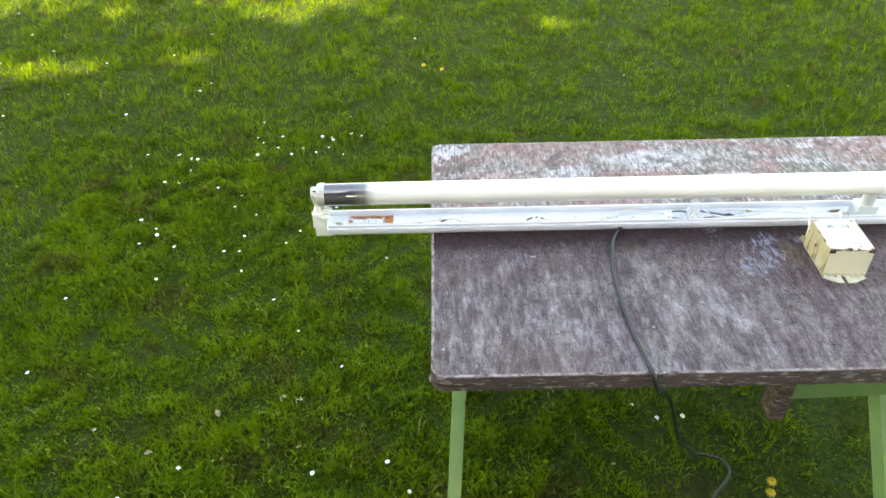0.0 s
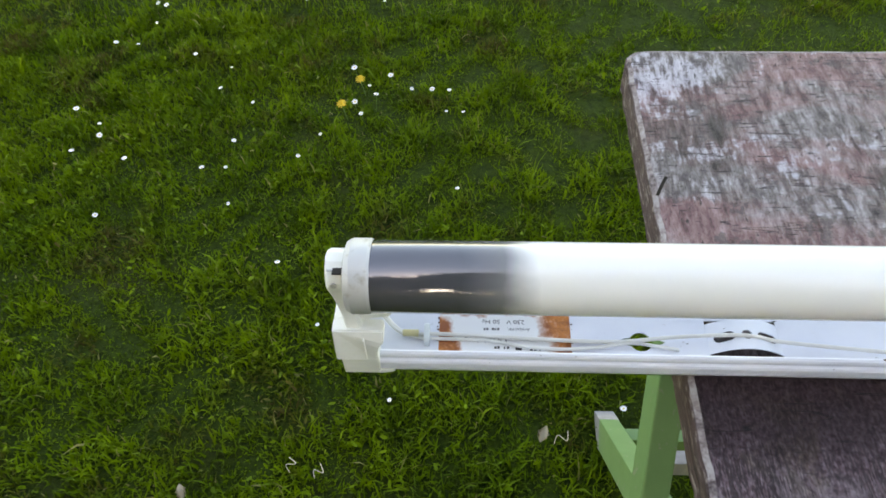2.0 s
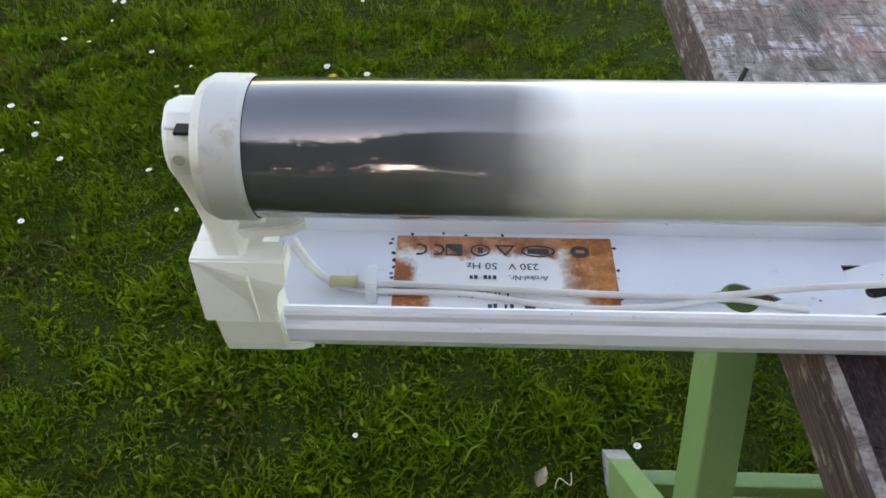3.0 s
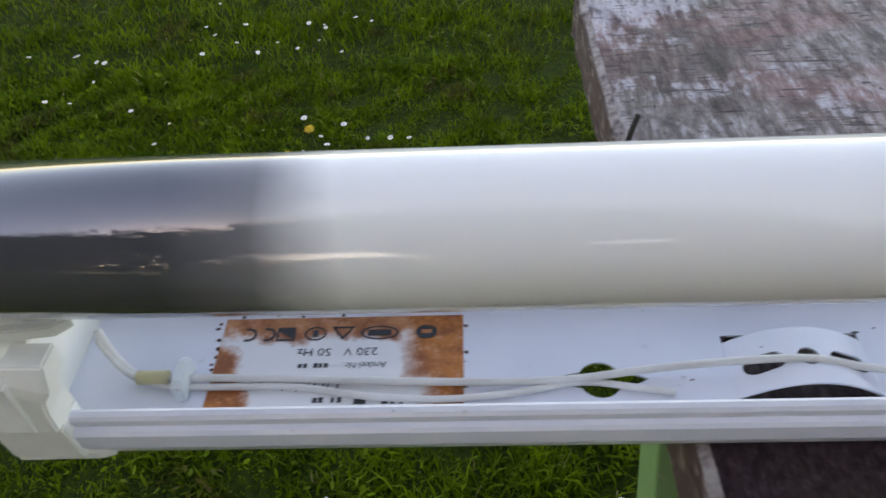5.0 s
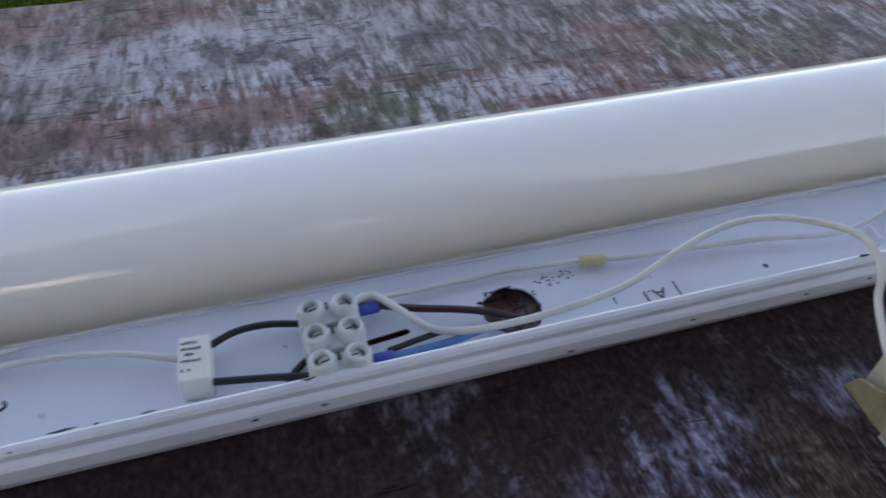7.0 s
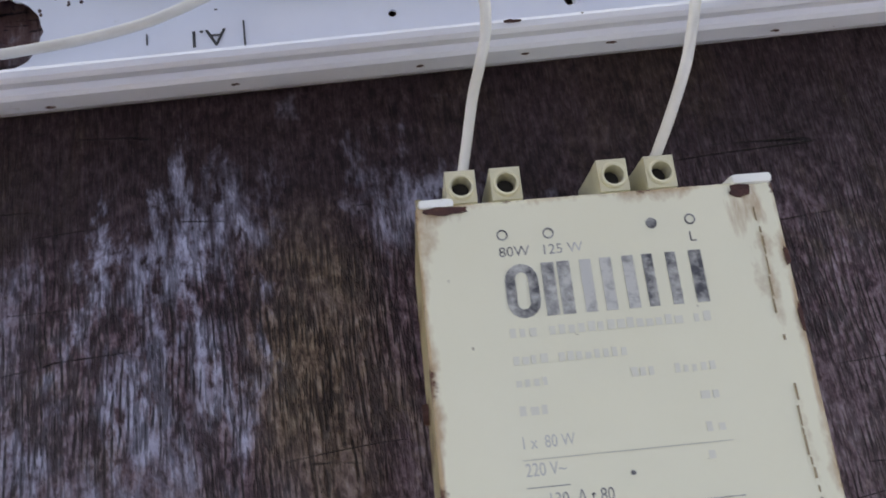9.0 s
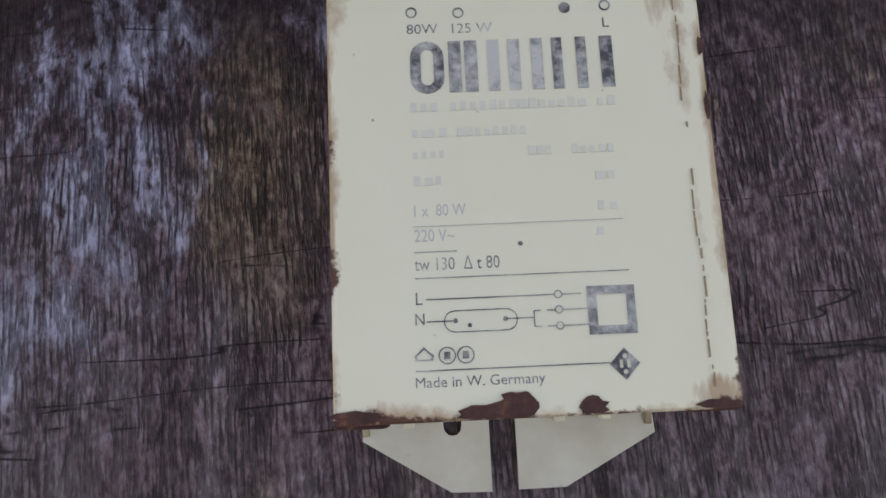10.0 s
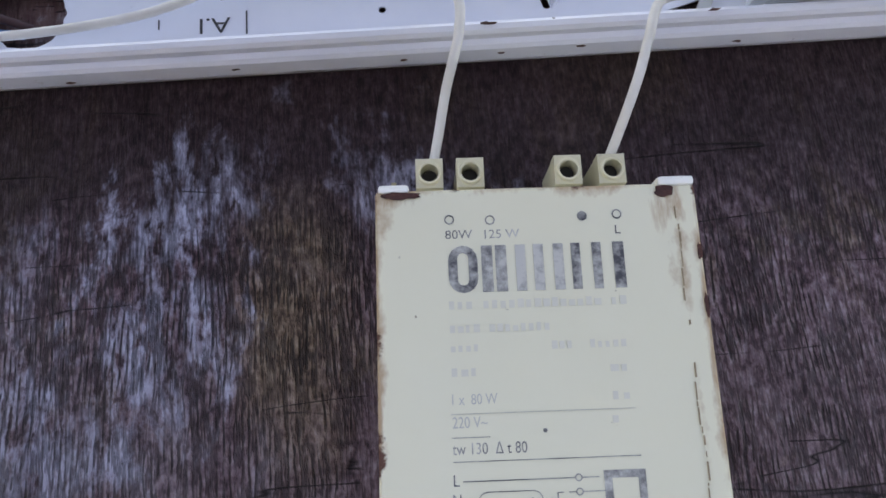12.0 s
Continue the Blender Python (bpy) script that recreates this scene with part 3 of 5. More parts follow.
def pierced(outline, holes, z0, z1, lift=None):
    """A plate with holes right through it. lift(x, y): how far a place is pressed up."""
    loops = [outline] + holes
    co, edges = [], []
    for lp in loops:
        k = len(co)
        co += [Vector(p) for p in lp]
        edges += [(k + j, k + (j + 1) % len(lp)) for j in range(len(lp))]
    if lift:
        xs, ys = [p[0] for p in outline], [p[1] for p in outline]
        for i in range(1, 24):
            for j in range(1, 6):
                co.append(Vector((min(xs) + (max(xs) - min(xs)) * i / 24, min(ys) + (max(ys) - min(ys)) * j / 6)))
    vs, _, fs, _, _, _ = geometry.delaunay_2d_cdt(co, edges, [], 0, 1e-7)

    def inside(p, lp):
        hit = False
        for (x0, y0), (x1, y1) in zip(lp, lp[1:] + lp[:1]):
            if (y0 > p[1]) != (y1 > p[1]) and p[0] < (x1 - x0) * (p[1] - y0) / (y1 - y0) + x0:
                hit = not hit
        return hit

    keep = []
    for f in fs:
        c = sum((vs[i] for i in f), Vector((0, 0))) / len(f)
        if inside(c, outline) and not any(inside(c, h) for h in holes):
            keep.append(f)
    own = bmesh.new()
    lf = lift or (lambda x, y: 0.0)
    hi = [own.verts.new((v.x, v.y, z1 + lf(v.x, v.y))) for v in vs]
    lo = [own.verts.new((v.x, v.y, z0 + lf(v.x, v.y))) for v in vs]
    count = {}
    for f in keep:
        own.faces.new([hi[i] for i in f])
        own.faces.new([lo[i] for i in f][::-1])
        for a, b in zip(f, list(f[1:]) + [f[0]]):
            count[(a, b)] = count.get((a, b), 0) + 1
    for a, b in count:
        if (b, a) not in count:
            own.faces.new((hi[b], hi[a], lo[a], lo[b]))
    bmesh.ops.delete(own, geom=[v for v in own.verts if not v.link_faces], context="VERTS")
    bmesh.ops.recalc_face_normals(own, faces=own.faces[:])
    return own


def lettering(text, x, y, z, width, height, turn=0.0, bm=None, flip=False):
    """Text in the built-in font as flat mesh, its lower left corner at x, y, fitted to width and height."""
    cu = bpy.data.curves.new("text", "FONT")
    cu.body = text
    cu.resolution_u = 3
    ob = bpy.data.objects.new("text", cu)
    scene.collection.objects.link(ob)
    me = bpy.data.meshes.new_from_object(ob.evaluated_get(bpy.context.evaluated_depsgraph_get()))
    bpy.data.objects.remove(ob)
    bpy.data.curves.remove(cu)
    own = bmesh.new()
    own.from_mesh(me)
    bpy.data.meshes.remove(me)
    xs, ys = [v.co.x for v in own.verts], [v.co.y for v in own.verts]
    sx, sy = width / (max(xs) - min(xs)), height / (max(ys) - min(ys))
    x0, y0 = min(xs), min(ys)
    for v in own.verts:
        a, b = (v.co.x - x0) * sx, (v.co.y - y0) * sy
        if flip:
            a, b = -a, -b
        v.co = Vector((x + a, y + b, z))
    return join(bm, own)


def bars_of_print(rows, z, bm=None):
    """Unreadable print: small upright bars (x, y, width, height)."""
    for x, y, w, h in rows:
        n = max(1, int(w / (h * 0.9)))
        for k in range(n):
            if random.random() < 0.85:
                a = x + w * k / n
                bm = box(a, a + w / n * random.uniform(0.45, 0.8), y, y + h * random.uniform(0.7, 1.0), z, z + 0.0001, 0, bm)
    return bm


# ---------------------------------------------------------------- ground
def build_ground():
    bm = bmesh.new()
    n = 40
    grid = {}
    for i in range(n + 1):
        for j in range(n + 1):
            a, b = (i / n * 2 - 1), (j / n * 2 - 1)
            x, y = 60 * a * abs(a) ** 1.6, 60 * b * abs(b) ** 1.6
            z = 0.015 * noise.noise((x * 0.6, y * 0.6, 3)) - 0.012
            grid[i, j] = bm.verts.new((x, y, z))
    for i in range(n):
        for j in range(n):
            bm.faces.new((grid[i, j], grid[i + 1, j], grid[i + 1, j + 1], grid[i, j + 1]))
    ob = new("ground", mesh_of("ground", bm, SOIL, True))
    tagged(ob, "mown lawn soil with moss and short grass", "ground", kind="structure")


def build_grass():
    rng = np.random.default_rng(5)
    zones = [(-1.25, 0.45, -0.25, 1.35, 50000, 0.026, 0.0037), (0.45, 1.3, -0.45, 1.5, 15000, 0.032, 0.0028), (-1.5, 1.3, 1.35, 1.6, 15000, 0.034, 0.0030), (-1.55, -1.25, -0.45, 1.5, 15000, 0.034, 0.0028), (-1.25, 0.45, -0.55, -0.25, 12000, 0.032, 0.0028), (-2.6, 2.2, 1.5, 4.2, 7500, 0.042, 0.0038),
             (-2.9, -1.5, -0.6, 1.5, 7000, 0.042, 0.0036), (-4.5, 4.5, 4.2, 7.0, 1600, 0.05, 0.006), (-4.5, 4.5, -4.4, -0.55, 2000, 0.045, 0.0055), (1.3, 2.2, -0.55, 1.5, 4000, 0.045, 0.0045), (2.2, 4.5, -0.55, 4.2, 2000, 0.045, 0.0055), (-4.5, -2.9, -0.55, 4.2, 2000, 0.045, 0.0055), (-2.9, -2.6, 1.5, 4.2, 4000, 0.045, 0.0045)]
    for x0, x1, y0, y1, dens, tall, wide in zones:
        n = int((x1 - x0) * (y1 - y0) * dens)
        x, y = rng.uniform(x0, x1, n), rng.uniform(y0, y1, n)
        # tufts: blades drawn towards random centres
        m = max(1, n // 22)
        cx, cy = rng.uniform(x0, x1, m), rng.uniform(y0, y1, m)
        who = rng.integers(0, m, n)
        pull = (rng.random(n) < 0.55)
        x = np.where(pull, cx[who] + rng.normal(0, 0.012, n), x)
        y = np.where(pull, cy[who] + rng.normal(0, 0.012, n), y)
        lush = 0.5 + 0.5 * np.sin(x * 3.1 + 1.3 * np.sin(y * 2.3)) * np.sin(y * 2.7 + np.sin(x * 4.1))
        h = tall * rng.uniform(0.45, 1.25, n) * (0.75 + 0.5 * lush)
        h = np.where(rng.random(n) < 0.012, h * 2.0, h)
        tuft = np.sin(x * 27 + 2 * np.sin(y * 13)) * np.sin(y * 31 + 2 * np.sin(x * 17))
        h = h * (0.8 + 0.50 * tuft)
        w = wide * rng.uniform(0.5, 1.3, n)
        a = rng.uniform(0, 2 * np.pi, n)
        lean = rng.uniform(0.25, 1.35, n)
        b = rng.uniform(0, 2 * np.pi, n)
        ux, uy = np.cos(a) * w / 2, np.sin(a) * w / 2
        lx, ly = np.cos(b) * np.sin(lean), np.sin(b) * np.sin(lean)
        up = np.cos(lean)
        z = np.full(n, -0.015)
        v = np.empty((n, 5, 3))
        v[:, 0] = np.stack([x - ux, y - uy, z], 1)
        v[:, 1] = np.stack([x + ux, y + uy, z], 1)
        mx, my, mz = x + lx * h * 0.4, y + ly * h * 0.4, z + h * (0.35 + 0.35 * up)
        v[:, 2] = np.stack([mx + ux * 0.8, my + uy * 0.8, mz], 1)
        v[:, 3] = np.stack([mx - ux * 0.8, my - uy * 0.8, mz], 1)
        v[:, 4] = np.stack([x + lx * h * 1.05, y + ly * h * 1.05, z + h * (0.4 + 0.6 * up)], 1)
        k = np.arange(n)[:, None] * 5
        loops = np.concatenate([k + [0, 1, 2, 3], k + [3, 2, 4]], 1).ravel()
        me = bpy.data.meshes.new("grass")
        me.vertices.add(n * 5)
        me.vertices.foreach_set("co", v.ravel())
        me.loops.add(n * 7)
        me.loops.foreach_set("vertex_index", loops)
        me.polygons.add(n * 2)
        starts = (np.arange(n)[:, None] * 7 + [0, 4]).ravel()
        me.polygons.foreach_set("loop_start", starts)
        me.update(calc_edges=True)
        me.materials.append(GRASS)
        tagged(new("grass", me), "short green lawn grass with dry blades", "grass", kind="stuff")


def build_clover():
    """Low clover and plantain leaves between the grass blades, in patches."""
    rng = np.random.default_rng(31)
    n = 4200
    cx, cy = rng.uniform(-1.7, 1.2, 420), rng.uniform(-0.4, 2.4, 420)
    who = rng.integers(0, 420, n)
    x, y = cx[who] + rng.normal(0, 0.055, n), cy[who] + rng.normal(0, 0.055, n)
    z = rng.uniform(0.004, 0.026, n)
    r = rng.uniform(0.0020, 0.0046, n)
    a, tilt, way = rng.uniform(0, 6.28, n), rng.uniform(0.1, 1.0, n), rng.uniform(0, 6.28, n)
    k = np.arange(7) * 2 * np.pi / 7
    lx, ly = 1.5 * np.cos(k) * r[:, None], 0.62 * np.sin(k) * r[:, None]
    ca, sa = np.cos(a)[:, None], np.sin(a)[:, None]
    px, py = lx * ca - ly * sa, lx * sa + ly * ca
    pz = np.tan(tilt)[:, None] * (px * np.cos(way)[:, None] + py * np.sin(way)[:, None])
    v = np.stack([x[:, None] + px, y[:, None] + py, z[:, None] + pz], 2)
    me = bpy.data.meshes.new("clover")
    me.from_pydata(v.reshape(-1, 3), [], np.arange(n * 7).reshape(-1, 7))
    me.materials.append(GRASS)
    tagged(new("clover", me), "low green clover leaves among the grass", "clover", kind="stuff")


# ---------------------------------------------------------------- table
def build_table():
    table = thing("folding_table", "weathered stained board table on crossed green-painted legs", "table")
    x0, x1, y0, y1, t = 0.0, 1.22, -0.323, 0.302, 0.029
    bm = bmesh.new()
    r = 0.019
    out = []
    for cx, cy, a in ((x1 - r, y1 - r, 0), (x0 + r, y1 - r, 90), (x0 + r, y0 + r, 180), (x1 - r, y0 + r, 270)):
        out += [(cx + r * math.cos(radians(a + s)), cy + r * math.sin(radians(a + s))) for s in (0, 30, 60, 90)]
    # ragged outline of a worn edge
    line = []
    for (ax, ay), (bx, by) in zip(out, out[1:] + out[:1]):
        n = max(1, int(math.hypot(bx - ax, by - ay) / 0.008))
        for k in range(n):
            x, y = ax + (bx - ax) * k / n, ay + (by - ay) * k / n
            q = 0.0012 * noise.noise((x * 60, y * 60, 0)) + 0.0008 * noise.noise((x * 210, y * 210, 5))
            d = Vector((x - 0.61, y + 0.01)).normalized()
            line.append((x + d.x * q, y + d.y * q))
    rings = []
    for inset, z in ((0.002, TOP - t), (0.0, TOP - t + 0.003), (0.0, TOP - 0.003), (0.0010, TOP - 0.0012), (0.0044, TOP)):
        ring = []
        for x, y in line:
            cx = min(max(x, x0 + 0.03), x1 - 0.03)
            cy = min(max(y, y0 + 0.03), y1 - 0.03)
            d = Vector((cx - x, cy - y)).normalized()
            ring.append(bm.verts.new((x + d.x * inset, y + d.y * inset, z)))
        rings.append(ring)
    n = len(line)
    edge_faces = []
    for a, b in zip(rings, rings[1:]):
        for j in range(n):
            edge_faces.append(bm.faces.new((a[j], a[(j + 1) % n], b[(j + 1) % n], b[j])))
    bm.faces.new(rings[-1])
    bm.faces.new(rings[0][::-1])
    for f in edge_faces[: 3 * n]:
        f.material_index = 1
    for f in edge_faces[3 * n:]:
        f.material_index = 2
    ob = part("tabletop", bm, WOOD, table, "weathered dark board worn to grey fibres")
    ob.data.materials.append(EDGE)
    ob.data.materials.append(ARRIS)
    z_top = TOP - t
    for xt, xf, xd in ((0.076, 0.024, 0.080), (0.868, 0.902, 0.850)):
        part("leg", bar((xt, 0.285, z_top), (xf, -0.185, -0.01), 0.026, 0.042, 0.002), GREEN, table, "green-painted slanting leg")
        leg = part("leg", bar((xd, -0.285, z_top), (xd, 0.285, -0.01), 0.028, 0.046, 0.002), GREEN, table, "green-painted slanting leg")
        d = Vector((0, 0.570, -(z_top + 0.01))).normalized()
        foot = Vector((xd, 0.285, -0.01))
        part("end_grain", bar(foot - d * 0.034, foot + d * 0.010, 0.0285, 0.0465, 0.001), BARE, leg, "bare grey sawn end")
    part("stretcher", bar((0.092, 0.238, 0.055), (0.836, 0.238, 0.055), 0.018, 0.032, 0.002, (0, 1, 0)), GREEN, table)
    part("stretcher", bar((0.045, -0.150, 0.055), (0.885, -0.150, 0.055), 0.018, 0.040, 0.002, (0, 1, 0)), GREEN, table)
    part("stretcher", bar((0.092, 0.165, 0.150), (0.836, 0.165, 0.150), 0.018, 0.034, 0.002, (0, 1, 0)), BARE, table, "bare grey cross rail")
    part("brace", bar((0.528, -0.250, TOP - 0.112), (0.862, -0.250, TOP - 0.100), 0.020, 0.036, 0.002, (0, 1, 0)), GREEN, table)
    part("block", box(0.505, 0.528, -0.270, -0.235, TOP - 0.165, z_top, 0.002), EDGE, table, "dark wooden block under the board")
    # spots knocked through to bare wood
    rs = random.Random(8)
    for cx, cy, w, d in ((0.1627, -0.0686, 0.006, 0.0025), (0.0241, -0.1532, 0.0025, 0.002), (0.0168, -0.2711, 0.003, 0.002), (0.3987, -0.1853, 0.002, 0.002),
                         (0.4433, -0.0849, 0.0025, 0.0015), (0.2733, -0.1521, 0.002, 0.0015), (0.3149, -0.2348, 0.0025, 0.002)):
        out = [(cx + w * rs.uniform(0.6, 1.1) * math.cos(k * 0.698), cy + d * rs.uniform(0.6, 1.1) * math.sin(k * 0.698)) for k in range(9)]
        part("worn_spot", prism(out, TOP - 0.0004, TOP + 0.0004), BARE, table, "bare pale worn spot")
    # nail bent over at the edge
    nail = thing("bent_nail", "rusty bent nail at the table's edge", "nail", (0.004, 0.139, TOP))
    part("shaft", rod([(0, 0, -0.006), (0.0015, 0.002, 0.004), (0.005, 0.007, 0.011)], 0.0012, 8), DARK, nail, smooth=True)


# ---------------------------------------------------------------- the lamp
TY, TZ, TR = 0.0125, 0.0732, 0.0184


def build_batten():
    lamp = thing("light_fitting", "white open tube fitting with its cover off, on a board table", "lamp", (0, 0, TOP))
    x0, x1 = -0.186, 1.035
    yf, yb = -0.0014, 0.0502

    def rail(side):
        pts = [(0.0030, 0.0), (0.0016, 0.0), (0.0008, 0.0010), (-0.0008, 0.0052), (-0.0015, 0.0064), (-0.0016, 0.0122), (-0.0008, 0.0134), (0.0007, 0.0139),
               (0.0008, 0.0146), (0.0002, 0.0153), (0.0002, 0.0170), (0.0010, 0.0182), (0.0024, 0.0186), (0.0034, 0.0182), (0.0038, 0.0172), (0.0038, 0.0066), (0.0030, 0.0066)]
        if side:
            pts = [(yb - (y - yf) , z) for y, z in pts][::-1]
        return pts
    part("front_rail", extrude_x(rail(0), x0, x1), STEEL, lamp, "chipped white enamelled rail")
    part("rear_rail", extrude_x(rail(1), x0, x1), STEEL, lamp)
    fy0, fy1 = 0.0030, 0.0460
    hole_cross = []
    for k in range(40):
        a = 2 * math.pi * k / 40
        r = 0.0062 if abs(math.sin(a)) > 0.32 else 0.0140 - 0.012 * abs(math.sin(a))
        hole_cross.append((-0.0242 + r * math.cos(a), 0.0176 + min(r, 0.0062) * math.sin(a)))
    holes = [hole_cross]
    for cx in (0.0335, 0.1770, 0.8200):
        holes.append(rect(cx - 0.0200, cx + 0.0200, 0.0084, 0.0328))
    jag = [(0.5024 + (0.0104 + 0.0006 * random.uniform(-1, 1)) * math.cos(2 * math.pi * k / 36), 0.0197 + (0.0104 + 0.0006 * random.uniform(-1, 1)) * math.sin(2 * math.pi * k / 36)) for k in range(36)]
    holes.append(jag)
    holes.append(ring_xy(0.6010, 0.0152, 0.0011, n=12))
    holes.append(stadium(0.6468, 0.0165, 0.0085, 0.0022, 6, radians(-75)))
    holes.append(stadium(0.6783, 0.0180, 0.0135, 0.0046))
    holes.append([(0.6695, 0.0292), (0.6720, 0.0262), (0.6800, 0.0258), (0.6955, 0.0282), (0.6955, 0.0362), (0.6750, 0.0340)])
    holes.append([(0.6700, 0.0068), (0.6915, 0.0066), (0.6925, 0.0128), (0.6820, 0.0098)])
    holes.append([(0.7114, 0.0056), (0.7600, 0.0052), (0.7600, 0.0064), (0.7114, 0.0064)])
    for cx in (0.4570, 0.4640):
        holes.append(stadium(cx, 0.0195 if cx < 0.46 else 0.0098, 0.018, 0.0026, 5, radians(6)))
    part("tray_floor", pierced(rect(x0, x1, fy0, fy1), holes, 0.0072, 0.0080), STEEL, lamp, "white enamelled sheet-steel floor")

    for cx in (0.0335, 0.1770, 0.8200):
        def crown(x, y, cx=cx):
            u = (x - cx) / 0.0200
            return 0.0070 * max(0.0, 1 - u * u)
        arch = [cx - 0.0200 + 0.0400 * k / 16 for k in range(17)]
        ow = [(x, 0.0104) for x in arch] + [(x, 0.0300) for x in arch[::-1]]
        slots = [stadium(cx - 0.0118, 0.0192, 0.0110, 0.0058, 6, 0.12), ring_xy(cx, 0.0196, 0.0030, n=14), stadium(cx + 0.0118, 0.0192, 0.0116, 0.0054, 6, -0.06)]
        part("raised_bridge", pierced(ow, slots, 0.0073, 0.0080, crown), STEEL, lamp, "pressed-up bridge with slots", smooth=False)
    # rating label
    lb = part("rating_label", box(-0.0375, 0.0375, -0.0192, 0.0192, 0, 0.00015), LABEL, lamp, "white label eaten by orange rust", m=pose(-0.1010, 0.0238, 0.0081))
    z = 0.0003
    pr = lettering("230 V   50 Hz", 0.0115, 0.0068, z, 0.0245, 0.0029, flip=True)
    pr = lettering("Artikel-Nr.", -0.0050 + 0.0195, -0.0004 + 0.0018, z, 0.0130, 0.0022, flip=True, bm=pr)
    pr = lettering("Lichtleiste", 0.0010, -0.0052, z, 0.0240, 0.0036, flip=True, bm=pr)
    bars = bars_of_print([(-0.012, -0.0004, 0.011, 0.0016), (-0.006, -0.0128, 0.009, 0.0018), (0.006, -0.0135, 0.005, 0.0030), (0.014, -0.0135, 0.010, 0.0026)], z)
    tagged(part("print", join(pr, bars), PRINT, lb), kind="stuff")
    # approval marks, as plain shapes
    mk = bmesh.new()
    my = 0.0126
    for cx, cw in ((0.0117, 0.0060), (-0.0083, 0.0034)):
        mk = join(mk, pierced(ring_xy(cx, my, cw, 0.0027, 24), [ring_xy(cx, my, cw * 0.86, 0.0022, 24)], z, z + 0.0001))
    mk = box(0.0080, 0.0154, my - 0.0012, my + 0.0012, z, z + 0.0001, 0, mk)
    mk = box(-0.0092, -0.0074, my - 0.0014, my + 0.0014, z, z + 0.0001, 0, mk)
    mk = join(mk, pierced([(-0.0033, my + 0.0026), (0.0039, my + 0.0026), (0.0003, my - 0.0026)], [[(-0.0021, my + 0.0020), (0.0027, my + 0.0020), (0.0003, my - 0.0014)]], z, z + 0.0001))
    mk = join(mk, pierced(rect(-0.0204, -0.0146, my - 0.0026, my + 0.0026), [[(-0.0198, my - 0.0020), (-0.0152, my - 0.0020), (-0.0198, my + 0.0012)]], z, z + 0.0001))
    mk = join(mk, pierced(stadium(0.0262, my, 0.0066, 0.0052), [rect(0.0246, 0.0278, my - 0.0006, my + 0.0010)], z, z + 0.0001))
    for cx in (-0.0240, -0.0300):
        arc = ring_xy(cx - 0.0004, my, 0.0029, 0.0026, 14, radians(70), radians(290)) + ring_xy(cx - 0.0004, my, 0.0021, 0.0018, 14, radians(290), radians(70))
        arc = [(2 * cx - x, y) for x, y in arc]
        mk = prism(arc, z, z + 0.0001, mk)
    tagged(part("mark", mk, PRINT, lb), kind="stuff")
    # lamp holder at the near end
    front = bmesh.new()
    face = [(-0.1932, 0.0186), (-0.1705, 0.0186), (-0.1702, 0.0262), (-0.1690, 0.0318), (-0.1662, 0.0356), (-0.1660, 0.0432), (-0.1930, 0.0432)]
    rows = []
    for y in (-0.0042, 0.0070):
        rows.append([front.verts.new((x, y + (0.0030 if z > 0.04 and y < 0 else 0.0), z)) for x, z in face])
    front.faces.new(rows[0])
    front.faces.new(rows[1][::-1])
    for j in range(len(face)):
        k = (j + 1) % len(face)
        front.faces.new((rows[0][j], rows[1][j], rows[1][k], rows[0][k]))
    bmesh.ops.recalc_face_normals(front, faces=front.faces[:])
    bmesh.ops.bevel(front, geom=front.edges[:], offset=0.0006, segments=2, affect="EDGES")
    hold = part("lamp_holder", front, HOLDER, lamp, "ivory plastic tube holder")
    skirt = extrude_x([(-0.0002, -0.0003), (-0.0022, 0.0040), (-0.0030, 0.0180), (-0.0018, 0.0192), (0.0068, 0.0192), (0.0068, -0.0003)], -0.1908, -0.1702, None, 0.0006)
    part("skirt", skirt, HOLDER, hold)
    part("foot_lip", prism([(-0.1910, -0.0012), (-0.1668, -0.0010), (-0.1625, 0.0004), (-0.1645, 0.0020), (-0.1910, 0.0020)], -0.0003, 0.0036, None, 0.0005), HOLDER, hold)
    # seam rib
    part("rib", box(-0.1768, -0.1762, -0.0046, 0.0060, 0.0196, 0.0385), HOLDER, hold)
    part("back_block", box(-0.1930, -0.1800, 0.0072, 0.0500, 0.0080, 0.0425, 0.0008), HOLDER, hold)
    cy, cz, r = 0.0160, 0.0728, 0.0114
    prof = [(cy + r * math.cos(radians(-20 + 220 * k / 18)), cz + r * math.sin(radians(-20 + 220 * k / 18))) for k in range(19)]
    prof += [(0.0050, 0.0580), (0.0020, 0.0425), (0.0330, 0.0425), (0.0290, 0.0580)]

    def bent_neck(x0, x1, sag):
        """A round-headed arm that leans outwards as it rises, in slices from its foot to its head."""
        own = bmesh.new()
        rings = []
        for k in range(21):
            z = 0.0425 + (cz + r - 0.0004 - 0.0425) * k / 20
            d = z - cz
            half = math.sqrt(max(0.0, r * r - d * d)) if d > -0.004 else 0.0108 + (0.0155 - 0.0108) * ((-0.004 - d) / 0.0263) ** 1.5
            lean = sag * (1 - min(1.0, k / 13) ** 1.6)
            thin = 0.0009 * math.sin(math.pi * min(1.0, k / 12))
            c = 0.0014
            ring = []
            for sx, sy in ((-1, -1), (1, -1), (1, 1), (-1, 1)):
                xe = (x0 if sx < 0 else x1 - thin) + lean
                corner = [(xe - sx * c, cy + sy * half), (xe, cy + sy * max(half - c, 0.0003))]
                if sx * sy > 0:
                    corner.reverse()
                ring += corner
            rings.append([own.verts.new((x, y, z)) for x, y in ring])
